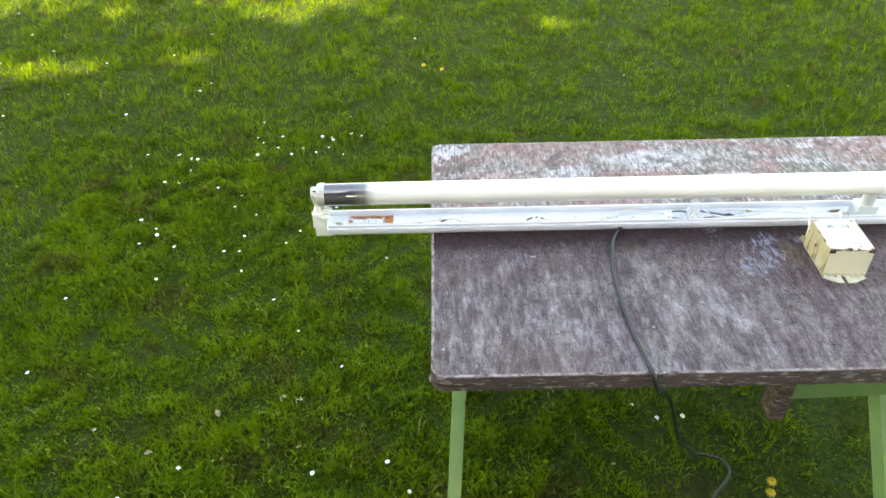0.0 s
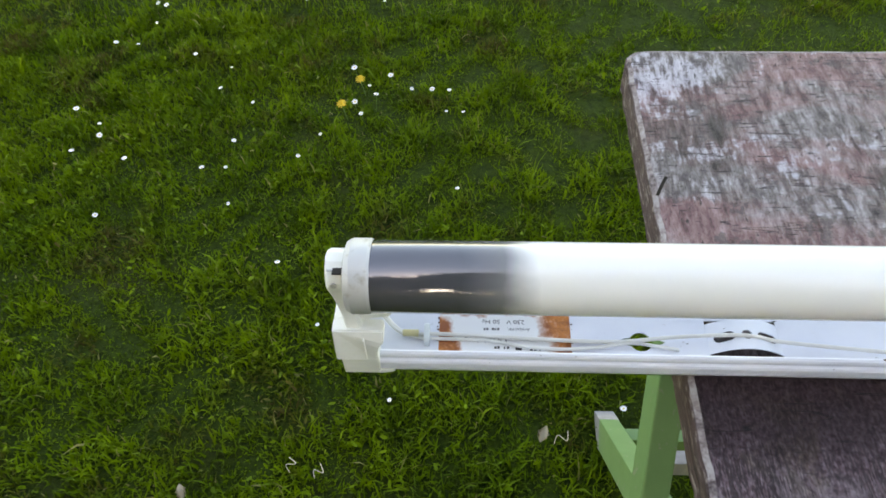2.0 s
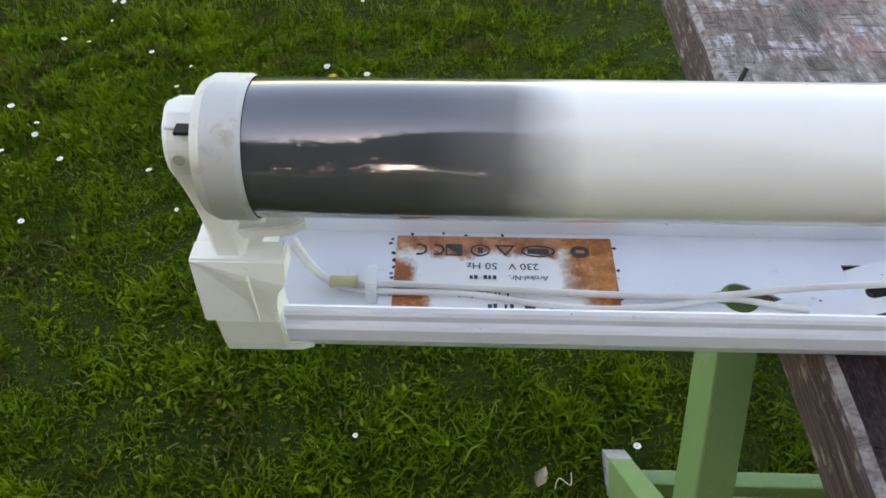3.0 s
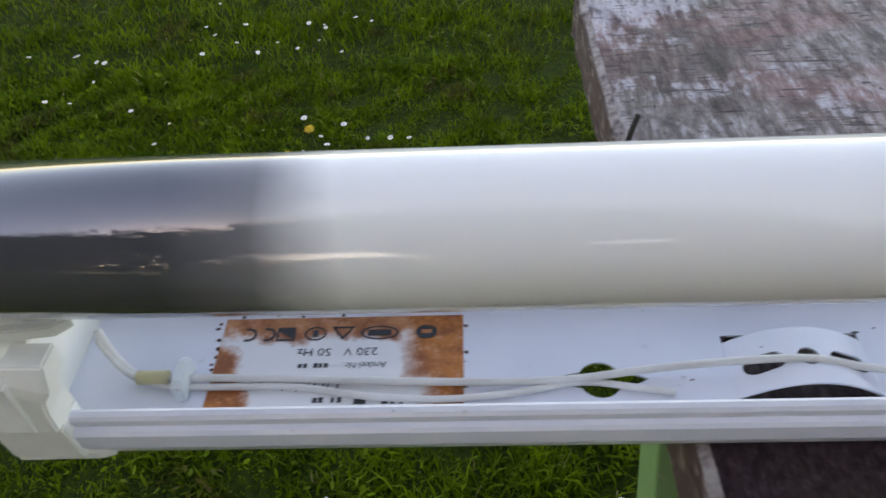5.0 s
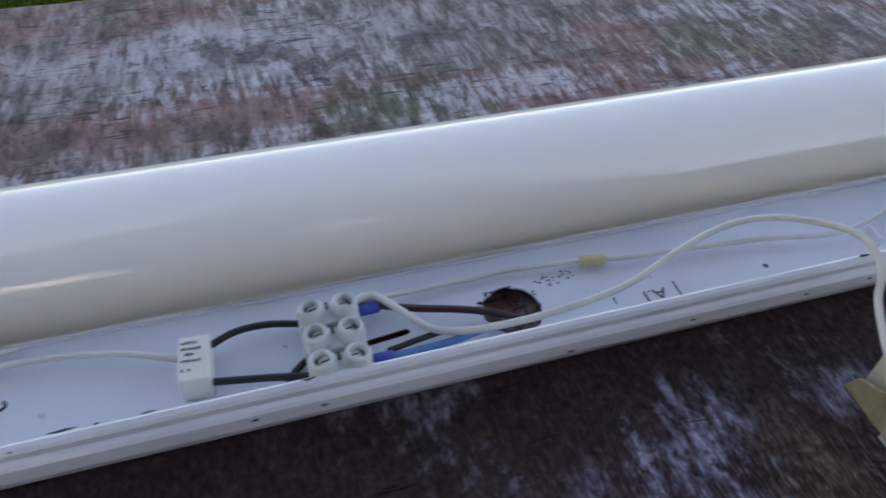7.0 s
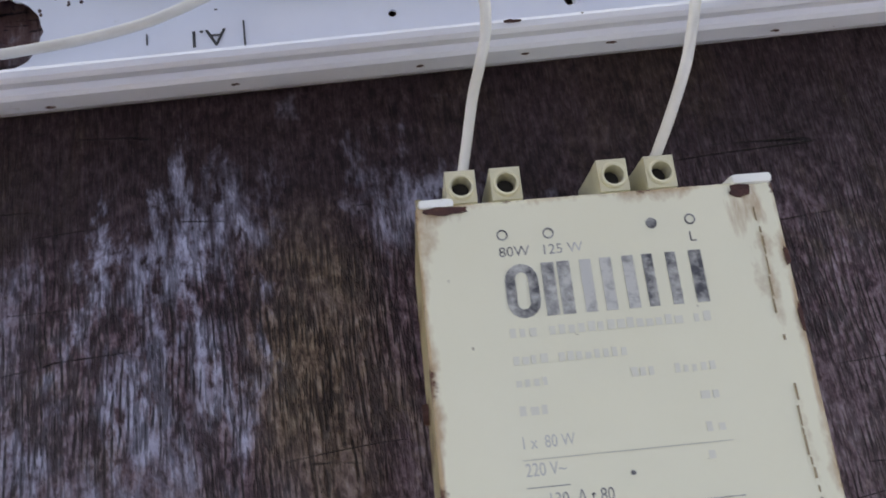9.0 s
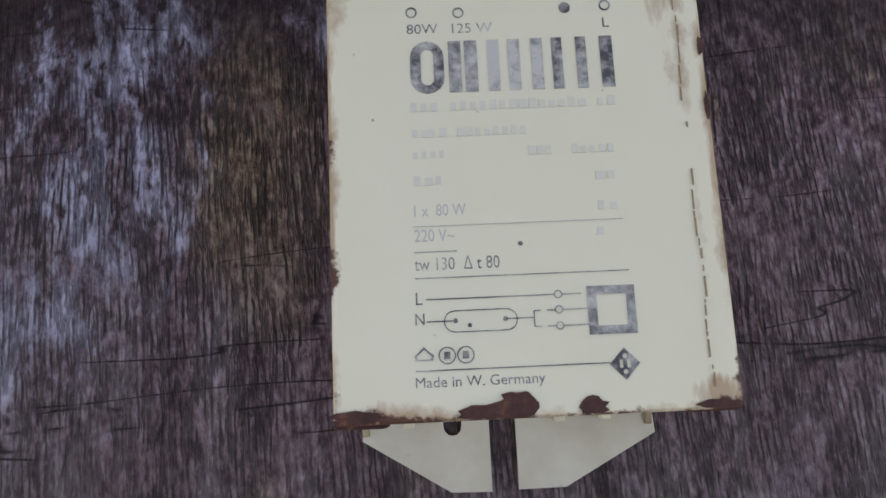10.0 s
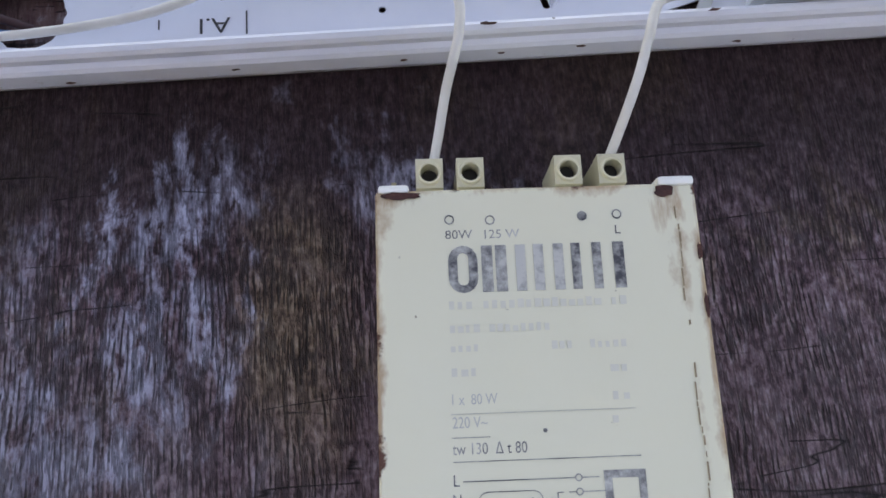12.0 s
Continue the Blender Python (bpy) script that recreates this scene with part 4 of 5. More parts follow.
        for p, q in zip(rings, rings[1:]):
            for j in range(8):
                own.faces.new((p[j], p[(j + 1) % 8], q[(j + 1) % 8], q[j]))
        own.faces.new(rings[0][::-1])
        own.faces.new(rings[-1])
        bmesh.ops.recalc_face_normals(own, faces=own.faces[:])
        return own

    part("neck", bent_neck(-0.1925, -0.1832, 0.0062), HOLDER, hold)
    part("slot", box(-0.1885, -0.1828, 0.0066, 0.0150, 0.0814, 0.0824), DARK, hold)
    part("head_seam", box(-0.1915, -0.1885, 0.0086, 0.0150, 0.0816, 0.0820), CAP, hold)
    part("rivet", lathe([(0, 0.0016), (0.0006, 0.0016), (0.0006, 0)], (-0.1882, 0.0047, 0.0752), (0, -1, 0.1), 14), CAP, hold)
    claw = prism([(-0.1835, 0.0035), (-0.1640, 0.0060), (-0.1600, 0.0095), (-0.1640, 0.0100), (-0.1700, 0.0200), (-0.1835, 0.0220)], 0.0460, 0.0500, None, 0.0005)
    part("claw", claw, HOLDER, hold)
    claw = bar((-0.1800, 0.0100, 0.043), (-0.1750, 0.0100, 0.052), 0.012, 0.006, 0.0006)
    part("claw", claw, HOLDER, hold)
    # far holder
    hold2 = part("lamp_holder", box(1.020, 1.046, -0.0028, 0.0400, 0.0, 0.0432, 0.001), HOLDER, lamp, "ivory plastic tube holder")
    part("neck", extrude_x(prof, 1.0372, 1.0460, None, 0.0009), HOLDER, hold2)
    # starter holder standing in the tray
    st = part("starter_holder", box(0.7090, 0.7420, 0.0090, 0.0360, 0.0080, 0.0300, 0.002), CLEAR, lamp, "milky plastic starter holder")
    part("starter", lathe([(0, 0.0105), (0.026, 0.0105), (0.028, 0.0090), (0.028, 0)], (0.7255, 0.0200, 0.0300), (0, 0, 1), 28), CLEAR, st, smooth=False)
    for k in range(5):
        part("rib", box(0.7045, 0.7090, 0.0085 + 0.005 * k, 0.0105 + 0.005 * k, 0.0080, 0.0240, 0.0005), CLEAR, st)
    # the ceramic block below the notch, earth screw
    part("resistor", box(0.6740, 0.6950, 0.0300, 0.0375, 0.0030, 0.0066, 0.001), ORANGE, lamp, "brown ceramic part under the tray")
    part("resistor", box(0.6795, 0.6862, 0.0066, 0.0104, 0.0030, 0.0068, 0.0006), ORANGE, lamp, "brown ceramic part under the tray")
    sc = part("earth_screw", lathe([(0, 0.0032), (0.0012, 0.0032), (0.0012, 0.0044), (0.0018, 0.0044), (0.0018, 0.0026), (0.0045, 0.0026), (0.0050, 0.0020), (0.0050, 0)], (0.6970, 0.0215, 0.0080), (0, 0, 1), 20), SCREW, lamp, "plated earth screw")
    part("washer", lathe([(0, 0.0050), (0.0008, 0.0050), (0.0008, 0.002)], (0.6970, 0.0215, 0.0081), (0, 0, 1), 20), SCREW, sc)
    part("tongue", prism([(0.6890, 0.0075), (0.6925, 0.0070), (0.6990, 0.0180), (0.6950, 0.0190)], 0.0082, 0.0096), SCREW, sc)
    # bent lug beside the lone slot
    part("lug", bar((0.6492, 0.0165, 0.0078), (0.6500, 0.0165, 0.0125), 0.0080, 0.0010, 0.0003, (0, 1, 0)), STEEL, lamp, "pressed-out cable lug")
    # stamped mark beside the round hole
    mk = lettering("A.I", 0.5585, 0.0155, 0.0082, 0.0085, 0.0048, flip=True)
    mk = box(0.5628, 0.5632, 0.0100, 0.0172, 0.0081, 0.0083, 0, mk)
    mk = box(0.5385, 0.5389, 0.0128, 0.0158, 0.0081, 0.0083, 0, mk)
    part("stamp", mk, PRINT, lamp, "black stamped mark")
    # cable clips
    for cx, cy, a in ((-0.1452, 0.0180, 0), (0.2905, 0.0180, 12)):
        clip = extrude_x([(-0.0060, 0.0), (-0.0060, 0.0060), (-0.0040, 0.0075), (0.0040, 0.0075), (0.0060, 0.0060), (0.0060, 0.0)], -0.0016, 0.0016, None, 0.0005)
        part("cable_clip", clip, CLEAR, lamp, m=pose(cx, cy, 0.0079, 0, 0, a))
    # chips and scratches in the enamel
    rng = random.Random(4)
    for cx in (0.109, 0.163, 0.238, 0.265, 0.292, 0.342, 0.413, 0.4335, 0.515, 0.560, 0.606, 0.633, 0.655, 0.70, 0.78):
        chip = prism([(cx + 0.0011 * (0.4 + rng.random()) * math.cos(a), 0.0005 * (0.5 + rng.random()) * math.sin(a)) for a in [2 * math.pi * k / 9 for k in range(9)]], 0, 0.0002)
        part("enamel_chip", chip, RUST, lamp, m=pose(0, -0.0015, rng.uniform(0.0072, 0.0115), 90, 0, 0))
        if rng.random() < 0.35:
            c2 = cx + rng.uniform(-0.02, 0.02)
            chip = prism([(c2 + 0.0018 * (0.4 + rng.random()) * math.cos(a), 0.0024 + 0.0005 * (0.4 + rng.random()) * math.sin(a)) for a in [2 * math.pi * k / 9 for k in range(9)]], 0.0188, 0.0190)
            part("enamel_chip", chip, RUST, lamp)
    # a pressed crease and dark scuffs
    part("crease", bar((0.3106, 0.0060, 0.0079), (0.3138, 0.0420, 0.0079), 0.0005, 0.0009, 0.0001, (0, 0, 1)), CAP, lamp)
    for q0, q1, w, yy in ((0.3539, 0.3629, 0.0005, 0.0112), (0.3670, 0.3688, 0.0004, 0.0110), (0.3800, 0.3850, 0.0003, 0.0110), (0.3300, 0.3345, 0.0003, 0.0085), (0.2430, 0.2450, 0.0009, 0.0262), (0.2440, 0.2475, 0.0005, 0.0285), (0.2870, 0.2890, 0.0005, 0.0353), (0.0520, 0.0550, 0.0005, 0.0330), (0.0590, 0.0600, 0.0004, 0.0345)):
        part("scuff", prism([(q0, yy), (q0 + (q1 - q0) * 0.4, yy - w), (q1, yy + w * 0.3), (q0 + (q1 - q0) * 0.6, yy + w)], 0.0080, 0.00813), PRINT, lamp)
    for k in range(14):
        a = radians(rng.uniform(15, 175))
        d = 0.0106 + abs(rng.gauss(0, 0.0006))
        cx, cy = 0.5024 + d * math.cos(a), 0.0197 + d * math.sin(a)
        part("rust_fleck", prism(ring_xy(cx, cy, rng.uniform(0.0003, 0.0009), rng.uniform(0.0003, 0.0008), 5), 0.0080, 0.00814), RUST, lamp)
    # scratch like a little worm, and rust freckles by the hole
    part("scratch", rod([(0.3330, 0.0175, 0.0081), (0.3345, 0.0205, 0.0081), (0.3385, 0.0220, 0.0081), (0.3420, 0.0240, 0.0081), (0.3415, 0.0260, 0.0081)], 0.0005, 6), PRINT, lamp)
    for k in range(22):
        side = rng.choice((0, 0, 1, 2))
        cx = (-0.1385 - abs(rng.gauss(0, 0.0012))) if side == 0 else (-0.0635 + abs(rng.gauss(0, 0.0010))) if side == 1 else rng.uniform(-0.138, -0.064)
        cy = 0.0434 + abs(rng.gauss(0, 0.0007)) if side == 2 else rng.uniform(0.0150, 0.0420)
        part("rust_fleck", prism([(cx + rng.uniform(0.4, 1.0) * 0.0009 * math.cos(a), cy + rng.uniform(0.4, 1.0) * 0.0009 * math.sin(a)) for a in [math.pi * j / 3.5 for j in range(7)]], 0.0080, 0.00812), RUST, lamp)
    for k in range(26):
        cx, cy = 0.5215 + rng.gauss(0, 0.004), 0.0300 + rng.gauss(0, 0.0015)
        if cy > 0.036:
            continue
        part("rust_fleck", prism(ring_xy(cx, cy, rng.uniform(0.0002, 0.0006), n=5), 0.0080, 0.00812), RUST, lamp)
    return lamp


def build_tube():
    tube = thing("fluorescent_tube", "white fluorescent tube with a blackened end, held above its tray", "lamp tube", (0, TY, TOP + TZ))
    tube.matrix_world = pose(0, TY, TOP + TZ, 0, -0.175, -0.108)
    a, b = -0.1708, 1.0230
    prof = [(0.0, TR - 0.0006), (0.0012, TR)] + [((b - a) * k / 24, TR) for k in range(1, 24)] + [(b - a - 0.0012, TR), (b - a, TR - 0.0006)]
    g = lathe(prof, (a, 0, 0), (1, 0, 0), 96)
    part("glass", g, GLASS, tube, "white phosphor glass, black at the end", smooth=True)
    for end, d in ((a, -1), (b, 1)):
        cap = lathe([(-0.0015, TR + 0.0002), (0.0, TR + 0.0008), (0.0085, TR + 0.0008), (0.0112, TR - 0.0006), (0.0122, TR - 0.0040), (0.0122, 0)], (end, 0, 0), (d, 0, 0), 64)
        c = part("end_cap", cap, CAP, tube, "scuffed aluminium end cap", smooth=False)
        for s in (-1, 1):
            part("pin", lathe([(0, 0.0012), (0.0075, 0.0012), (0.0080, 0)], (end + d * 0.0118, 0.0, s * 0.0062), (d, 0, 0), 10), SCREW, c)
    seam = lathe([(0, TR + 0.00035), (0.0012, TR + 0.00035)], (a - 0.0002, 0, 0), (1, 0, 0), 64)
    part("black_ring", seam, DARK, tube)


def build_terminal_strip():
    strip = thing("terminal_strip", "milky plastic three-way screw terminal strip in the tray", "terminal", (0.4405, 0.0175, TOP + 0.0081))
    for k in range(3):
        y = -0.0104 + 0.0104 * k
        body = box(-0.0098, 0.0098, y - 0.0044, y + 0.0044, 0, 0.0085, 0.0010)
        body = box(-0.0060, 0.0060, y - 0.0052, y + 0.0052, 0, 0.0050, 0.0005, body)
        blk = part("block", body, CLEAR, strip)
        for q in (-1, 1):
            cup = [(0.0040, 0.0047), (0.0098, 0.0046), (0.0126, 0.0040), (0.0136, 0.0033), (0.0134, 0.0027), (0.0105, 0.0024)]
            part("screw_well", lathe(cup, (q * 0.0044, y - 0.0002, 0), (q * 0.10, 0, 1), 20), CLEAR, blk, smooth=True)
        part("notch", box(-0.0004, 0.0004, y + 0.0014, y + 0.0040, 0.0084, 0.0092), DARK, blk)
        for q in (-1, 1):
            head = part("screw", lathe([(0.0086, 0.0024), (0.0110, 0.0024), (0.0114, 0.0019), (0.0114, 0)], (q * 0.0042, y - 0.0003, 0), (0, 0, 1), 14), CLEAR, blk, "pale screw down in its well")
            part("slot", bar((q * 0.0042 - 0.0018, y - 0.0005, 0.01145), (q * 0.0042 + 0.0018, y + 0.0002, 0.01145), 0.0008, 0.0002, 0, (0, 0, 1)), DARK, blk, "dark screw slot")


def build_capacitor():
    c = thing("suppressor_capacitor", "small ivory capacitor block with printed sides in the tray", "capacitor", (0.3982, 0.0195, TOP + 0.0081), -4)
    part("body", box(-0.0046, 0.0046, -0.0082, 0.0082, 0, 0.0105, 0.0006), HOLDER, c)
    part("print", bars_of_print([(-0.0036, 0.0052, 0.005, 0.0011), (-0.0036, 0.0030, 0.006, 0.0011), (-0.0036, 0.0008, 0.004, 0.0011), (-0.0036, -0.0016, 0.006, 0.0011), (-0.0036, -0.0050, 0.003, 0.0011)], 0.01055), PRINT, c)


def wire(name, label, pts, r, material, category="wire"):
    ob = new(name, mesh_of(name, rod([(x, y, TOP + z) for x, y, z in pts], r, 9), material, True))
    return tagged(ob, label, category)


def build_wires():
    f = 0.0080
    W = 0.00105
    wire("lamp_wire", "thin white lamp wire along the tray", [(-0.172, 0.030, f + 0.012), (-0.166, 0.0240, f + 0.006), (-0.158, 0.0195, f + 0.002), (-0.148, 0.0185, f + 0.0022), (-0.138, 0.0190, f + 0.0022), (-0.105, 0.0180, f + 0.0018), (-0.065, 0.0165, f + 0.0016), (-0.035, 0.0160, f + 0.0025), (-0.010, 0.0185, f + 0.0035), (0.015, 0.0190, f + 0.0060), (0.035, 0.0185, f + 0.0070), (0.055, 0.0165, f + 0.0040), (0.105, 0.0125, f + 0.0028), (0.150, 0.0088, f + 0.0028), (0.168, 0.0095, f + 0.0050), (0.190, 0.0140, f + 0.0060), (0.222, 0.0095, f + 0.0020), (0.256, 0.0100, f + 0.0016), (0.280, 0.0155, f + 0.0030), (0.2925, 0.0185, f + 0.0035), (0.304, 0.0240, f + 0.0040), (0.318, 0.0330, f + 0.0040), (0.3320, 0.0395, f + 0.0040), (0.345, 0.0430, f + 0.0040)], W * 1.12, WIRE)
    wire("lamp_wire", "thin white lamp wire along the tray", [(-0.172, 0.028, f + 0.010), (-0.163, 0.0205, f + 0.004), (-0.152, 0.0172, f + 0.0015), (-0.138, 0.0165, f + 0.0012), (-0.112, 0.0160, f + 0.0012), (-0.092, 0.0125, f + 0.0012), (-0.070, 0.0110, f + 0.0012), (-0.050, 0.0125, f + 0.0014), (-0.030, 0.0160, f + 0.0012), (-0.015, 0.0138, f + 0.0014), (-0.004, 0.0120, f + 0.0011)], W, WIRE)
    wire("lamp_wire", "thin white lamp wire along the tray", [(0.256, 0.0080, f + 0.0012), (0.275, 0.0112, f + 0.0014), (0.283, 0.0140, f + 0.0016), (0.2935, 0.0172, f + 0.0025), (0.306, 0.0225, f + 0.0030), (0.320, 0.0310, f + 0.0035), (0.335, 0.0360, f + 0.004), (0.355, 0.0355, f + 0.0045), (0.376, 0.0312, f + 0.0050), (0.394, 0.0240, f + 0.0050)], W * 1.12, WIRE)
    wire("lamp_wire", "thin white lamp wire along the tray", [(0.448, 0.0320, f + 0.0060), (0.475, 0.0345, f + 0.003), (0.505, 0.0350, f + 0.003), (0.532, 0.0328, f + 0.0032), (0.550, 0.0300, f + 0.0032), (0.575, 0.0282, f + 0.0030), (0.605, 0.0255, f + 0.0030), (0.628, 0.0210, f + 0.0035), (0.640, 0.0205, f + 0.0040), (0.655, 0.0240, f + 0.0040), (0.668, 0.0290, f + 0.0020), (0.674, 0.0310, f - 0.0010)], W, WIRE)
    # wires up to the ballast
    wire("ballast_wire", "white wire looping from the tray to the ballast", [(0.448, 0.0300, f + 0.0075), (0.456, 0.0320, f + 0.0080), (0.464, 0.0225, f + 0.0080), (0.472, 0.0135, f + 0.0072), (0.485, 0.0095, f + 0.0075), (0.510, 0.0092, f + 0.0080), (0.540, 0.0135, f + 0.0080), (0.566, 0.0235, f + 0.0085), (0.588, 0.0290, f + 0.0105), (0.604, 0.0260, f + 0.0140), (0.6150, 0.0150, f + 0.0190), (0.6205, 0.0030, f + 0.0230), (0.6200, -0.0070, f + 0.0230), (0.6180, -0.0135, f + 0.0205), (0.6160, -0.0185, f + 0.0140), (0.6135, -0.0280, f + 0.0080), (0.6110, -0.0370, f + 0.0040)], 0.0013, WIRE)
    wire("ballast_wire", "white wire from the earth screw to the ballast", [(0.6975, 0.0190, 0.0100), (0.6920, 0.0165, 0.0130), (0.6905, 0.0135, 0.0185), (0.6885, 0.0085, 0.0225), (0.6800, 0.0030, 0.0265), (0.6715, -0.0010, 0.0295), (0.6670, -0.0110, 0.0305), (0.6635, -0.0205, 0.0290), (0.6595, -0.0305, 0.0220), (0.6565, -0.0380, 0.0130)], 0.0013, WIRE)
    # leads of the capacitor and the strip
    for pts in ([(0.4025, 0.0262, 0.0140), (0.411, 0.0295, 0.0145), (0.421, 0.0302, 0.0140), (0.4312, 0.0285, 0.0130)],
                [(0.4025, 0.0135, 0.0125), (0.411, 0.0120, 0.0125), (0.421, 0.0105, 0.0120), (0.4312, 0.0082, 0.0120)],
                [(0.4240, 0.0085, 0.0095), (0.427, 0.0125, 0.0100), (0.4312, 0.0155, 0.0110)]):
        wire("black_lead", "short black insulated lead in the tray", pts, 0.0012, BLACKW)
    wire("bare_lead", "thin grey tinned lead in the tray", [(0.3940, 0.0100, 0.0088), (0.410, 0.0072, 0.0092), (0.4312, 0.0066, 0.0098)], 0.0007, CLEAR)
    wire("brown_wire", "brown wire from the strip into the cable hole", [(0.4570, 0.0292, 0.0135), (0.470, 0.0240, 0.0140), (0.483, 0.0205, 0.0135), (0.496, 0.0175, 0.0110), (0.505, 0.0160, 0.0060)], 0.0013, BROWNW)
    wire("blue_wire", "blue wire from the strip into the cable hole", [(0.4560, 0.0080, 0.0130), (0.465, 0.0083, 0.0128), (0.4765, 0.0088, 0.0130), (0.486, 0.0105, 0.0130), (0.4935, 0.0130, 0.0105), (0.500, 0.0155, 0.0050)], 0.0013, BLUEW)
    wire("black_lead", "cut black lead beside the blue wire", [(0.4560, 0.0098, 0.0140), (0.466, 0.0118, 0.0136), (0.4775, 0.0140, 0.0126)], 0.0010, BLACKW)
    for y in (0.0290, 0.0080):
        ob = wire("ferrule", "blue wire end sleeve at the terminal strip", [(0.4500, y, 0.0130), (0.4575, y, 0.0132)], 0.0021, FERRULE, "ferrule")
    for cx, cy in ((-0.1545, 0.0188), (0.2965, 0.0205), (0.5372, 0.0318)):
        d = 0.0045
        yy = 0.6 if cx == 0.2965 else (-0.12 if cx > 0.5 else 0.0)
        wire("yellow_sleeve", "yellowed crimp sleeve on the lamp wire", [(cx - d, cy - d * yy, 0.0112), (cx + d, cy + d * yy, 0.0112)], 0.0021, YELLOW, "sleeve")
    # mains cable hanging off the table
    mains = [(0.330, 0.0200, 0.0036), (0.316, 0.0020, 0.0034), (0.300, -0.0250, 0.0034), (0.2885, -0.0650, 0.0034), (0.2810, -0.1200, 0.0034), (0.2790, -0.1750, 0.0034), (0.2820, -0.2450, 0.0034), (0.2885, -0.3000, 0.0036), (0.2930, -0.3270, 0.0010), (0.3010, -0.3300, -0.0250), (0.3226, -0.3000, -0.0578), (0.3545, -0.2700, -0.1292), (0.3937, -0.2200, -0.2443), (0.4347, -0.1700, -0.3462), (0.4940, -0.1000, -0.4600), (0.5420, -0.0250, -0.5700), (0.5750, 0.0180, -0.6300), (0.6149, 0.0074, -0.6340), (0.6293, -0.0179, -0.6340), (0.6166, -0.0463, -0.6340), (0.5820, -0.0802, -0.6340), (0.5500, -0.1300, -0.6340), (0.54, -0.22, -0.635)]
    wire("mains_cable", "black mains cable trailing off the table onto the grass", mains, 0.0033, BLACKW, "cable")


# ---------------------------------------------------------------- the ballast
def build_ballast():
    b = thing("ballast", "cream enamelled ballast box with rusty edges on the board", "ballast", (0.6295, -0.0925, TOP + 0.0004), -2.3)
    w, l, h = 0.0328, 0.0377, 0.0501
    # body: a folded lid over the core
    bm = box(-w, w, -l - 0.0012, l, 0.0015, h, 0.0011, None, 3)
    part("body", bm, CREAM, b, "cream enamel with rusting edges")
    # base plate with a notched tongue in front and the terminal shelf behind
    out = [(-0.0322, -0.0377), (-0.0328, -0.0446), (-0.0136, -0.0563), (-0.0047, -0.0565), (-0.0047, -0.0414), (-0.0036, -0.0396), (-0.0018, -0.0389), (0.0000, -0.0396), (0.0012, -0.0414), (0.0012, -0.0563), (0.0116, -0.0562), (0.0322, -0.0454), (0.0316, -0.0377), (0.0316, 0.0377), (-0.0322, 0.0377)]
    hole = [stadium(-0.0128, -0.0412, 0.0062, 0.0040, 6, math.pi / 2)]
    part("base_plate", pierced(out, hole, 0.0, 0.0014), PLATE, b, "cream steel base plate with a slotted tongue")
    for tx0 in (-0.0235, 0.0095, 0.0195):
        part("crimp_tab", box(tx0, tx0 + 0.0024, -0.0420, -0.0386, 0.0012, 0.0050, 0.0005), CREAM, b)
    for q in (-1, 1):
        part("raised_rim", bar((-0.0006 + q * 0.0316, -0.0386, 0.0016), (-0.0006 + q * 0.0312, -0.0436, 0.0016), 0.0016, 0.0022, 0.0004, (1, 0, 0)), STAIN, b)
    # gusset at the terminals' side
    part("gusset", extrude_x([(0.0360, 0.0006), (0.0570, 0.0006), (0.0545, 0.0080), (0.0400, 0.0150), (0.0360, 0.0160)], -0.0312, -0.0300), STAIN, b, "stained cream side plate")
    part("gusset", extrude_x([(0.0360, 0.0006), (0.0480, 0.0006), (0.0440, 0.0060), (0.0360, 0.0100)], 0.0296, 0.0308), PLATE, b)
    # screw terminals
    for x in (-0.0212, -0.0110, 0.0135, 0.0245):
        body = box(x - 0.0034, x + 0.0034, 0.0372, 0.0563, 0.0002, 0.0150, 0.0004)
        top = [(x - 0.0034, 0.0486), (x + 0.0034, 0.0486), (x + 0.0034, 0.0563), (x - 0.0034, 0.0563)]
        body = join(body, pierced(top, [ring_xy(x, 0.0523, 0.0024, n=20)], 0.0148, 0.0198))
        blk = part("terminal", body, TERMINAL, b, "yellowed plastic screw terminal")
        for yy, zz in ((0.0523, 0.0), (0.0440, -0.0022)):
            part("screw_well", lathe([(0.0150 + zz, 0.0031), (0.0205 + zz, 0.0031), (0.0208 + zz, 0.0028), (0.0206 + zz, 0.0023), (0.0155 + zz, 0.0022), (0.0155 + zz, 0)], (x, yy, 0), (0, 0, 1), 24), TERMINAL, blk)
            # dark disc paints in the shade down the well
            part("screw", lathe([(0.0152 + zz, 0.0020), (0.0168 + zz, 0.0020), (0.0168 + zz, 0)], (x, yy, 0), (0, 0, 1), 12), DARK, blk)
    # folded tabs at the corners
    for x0, x1, y0, y1, mat, z in ((-0.0322, -0.0258, 0.0370, 0.0388, HOLDER, h - 0.0006), (0.0250, 0.0326, 0.0370, 0.0390, HOLDER, h - 0.0004), (-0.0330, -0.0240, -0.0396, -0.0372, RUST, h - 0.003), (0.0235, 0.0330, -0.0392, -0.0370, RUST, h - 0.0025)):
        part("folded_tab", box(x0, x1, y0, y1, z - 0.004, z + 0.0013, 0.0009), mat, b)
    # seam of the folded lid, rusted line and patches of bare rust
    rng = random.Random(8)
    seam = bmesh.new()
    y = 0.034
    while y > -0.036:
        n = rng.uniform(0.0005, 0.0035)
        if rng.random() < 0.86:
            xx = 0.0281 + 0.0003 * math.sin(y * 300)
            seam = box(xx, xx + rng.uniform(0.00012, 0.00032), y - n, y, h + 0.0001, h + 0.0003, 0, seam)
        y -= n + rng.uniform(0.0001, 0.0012)
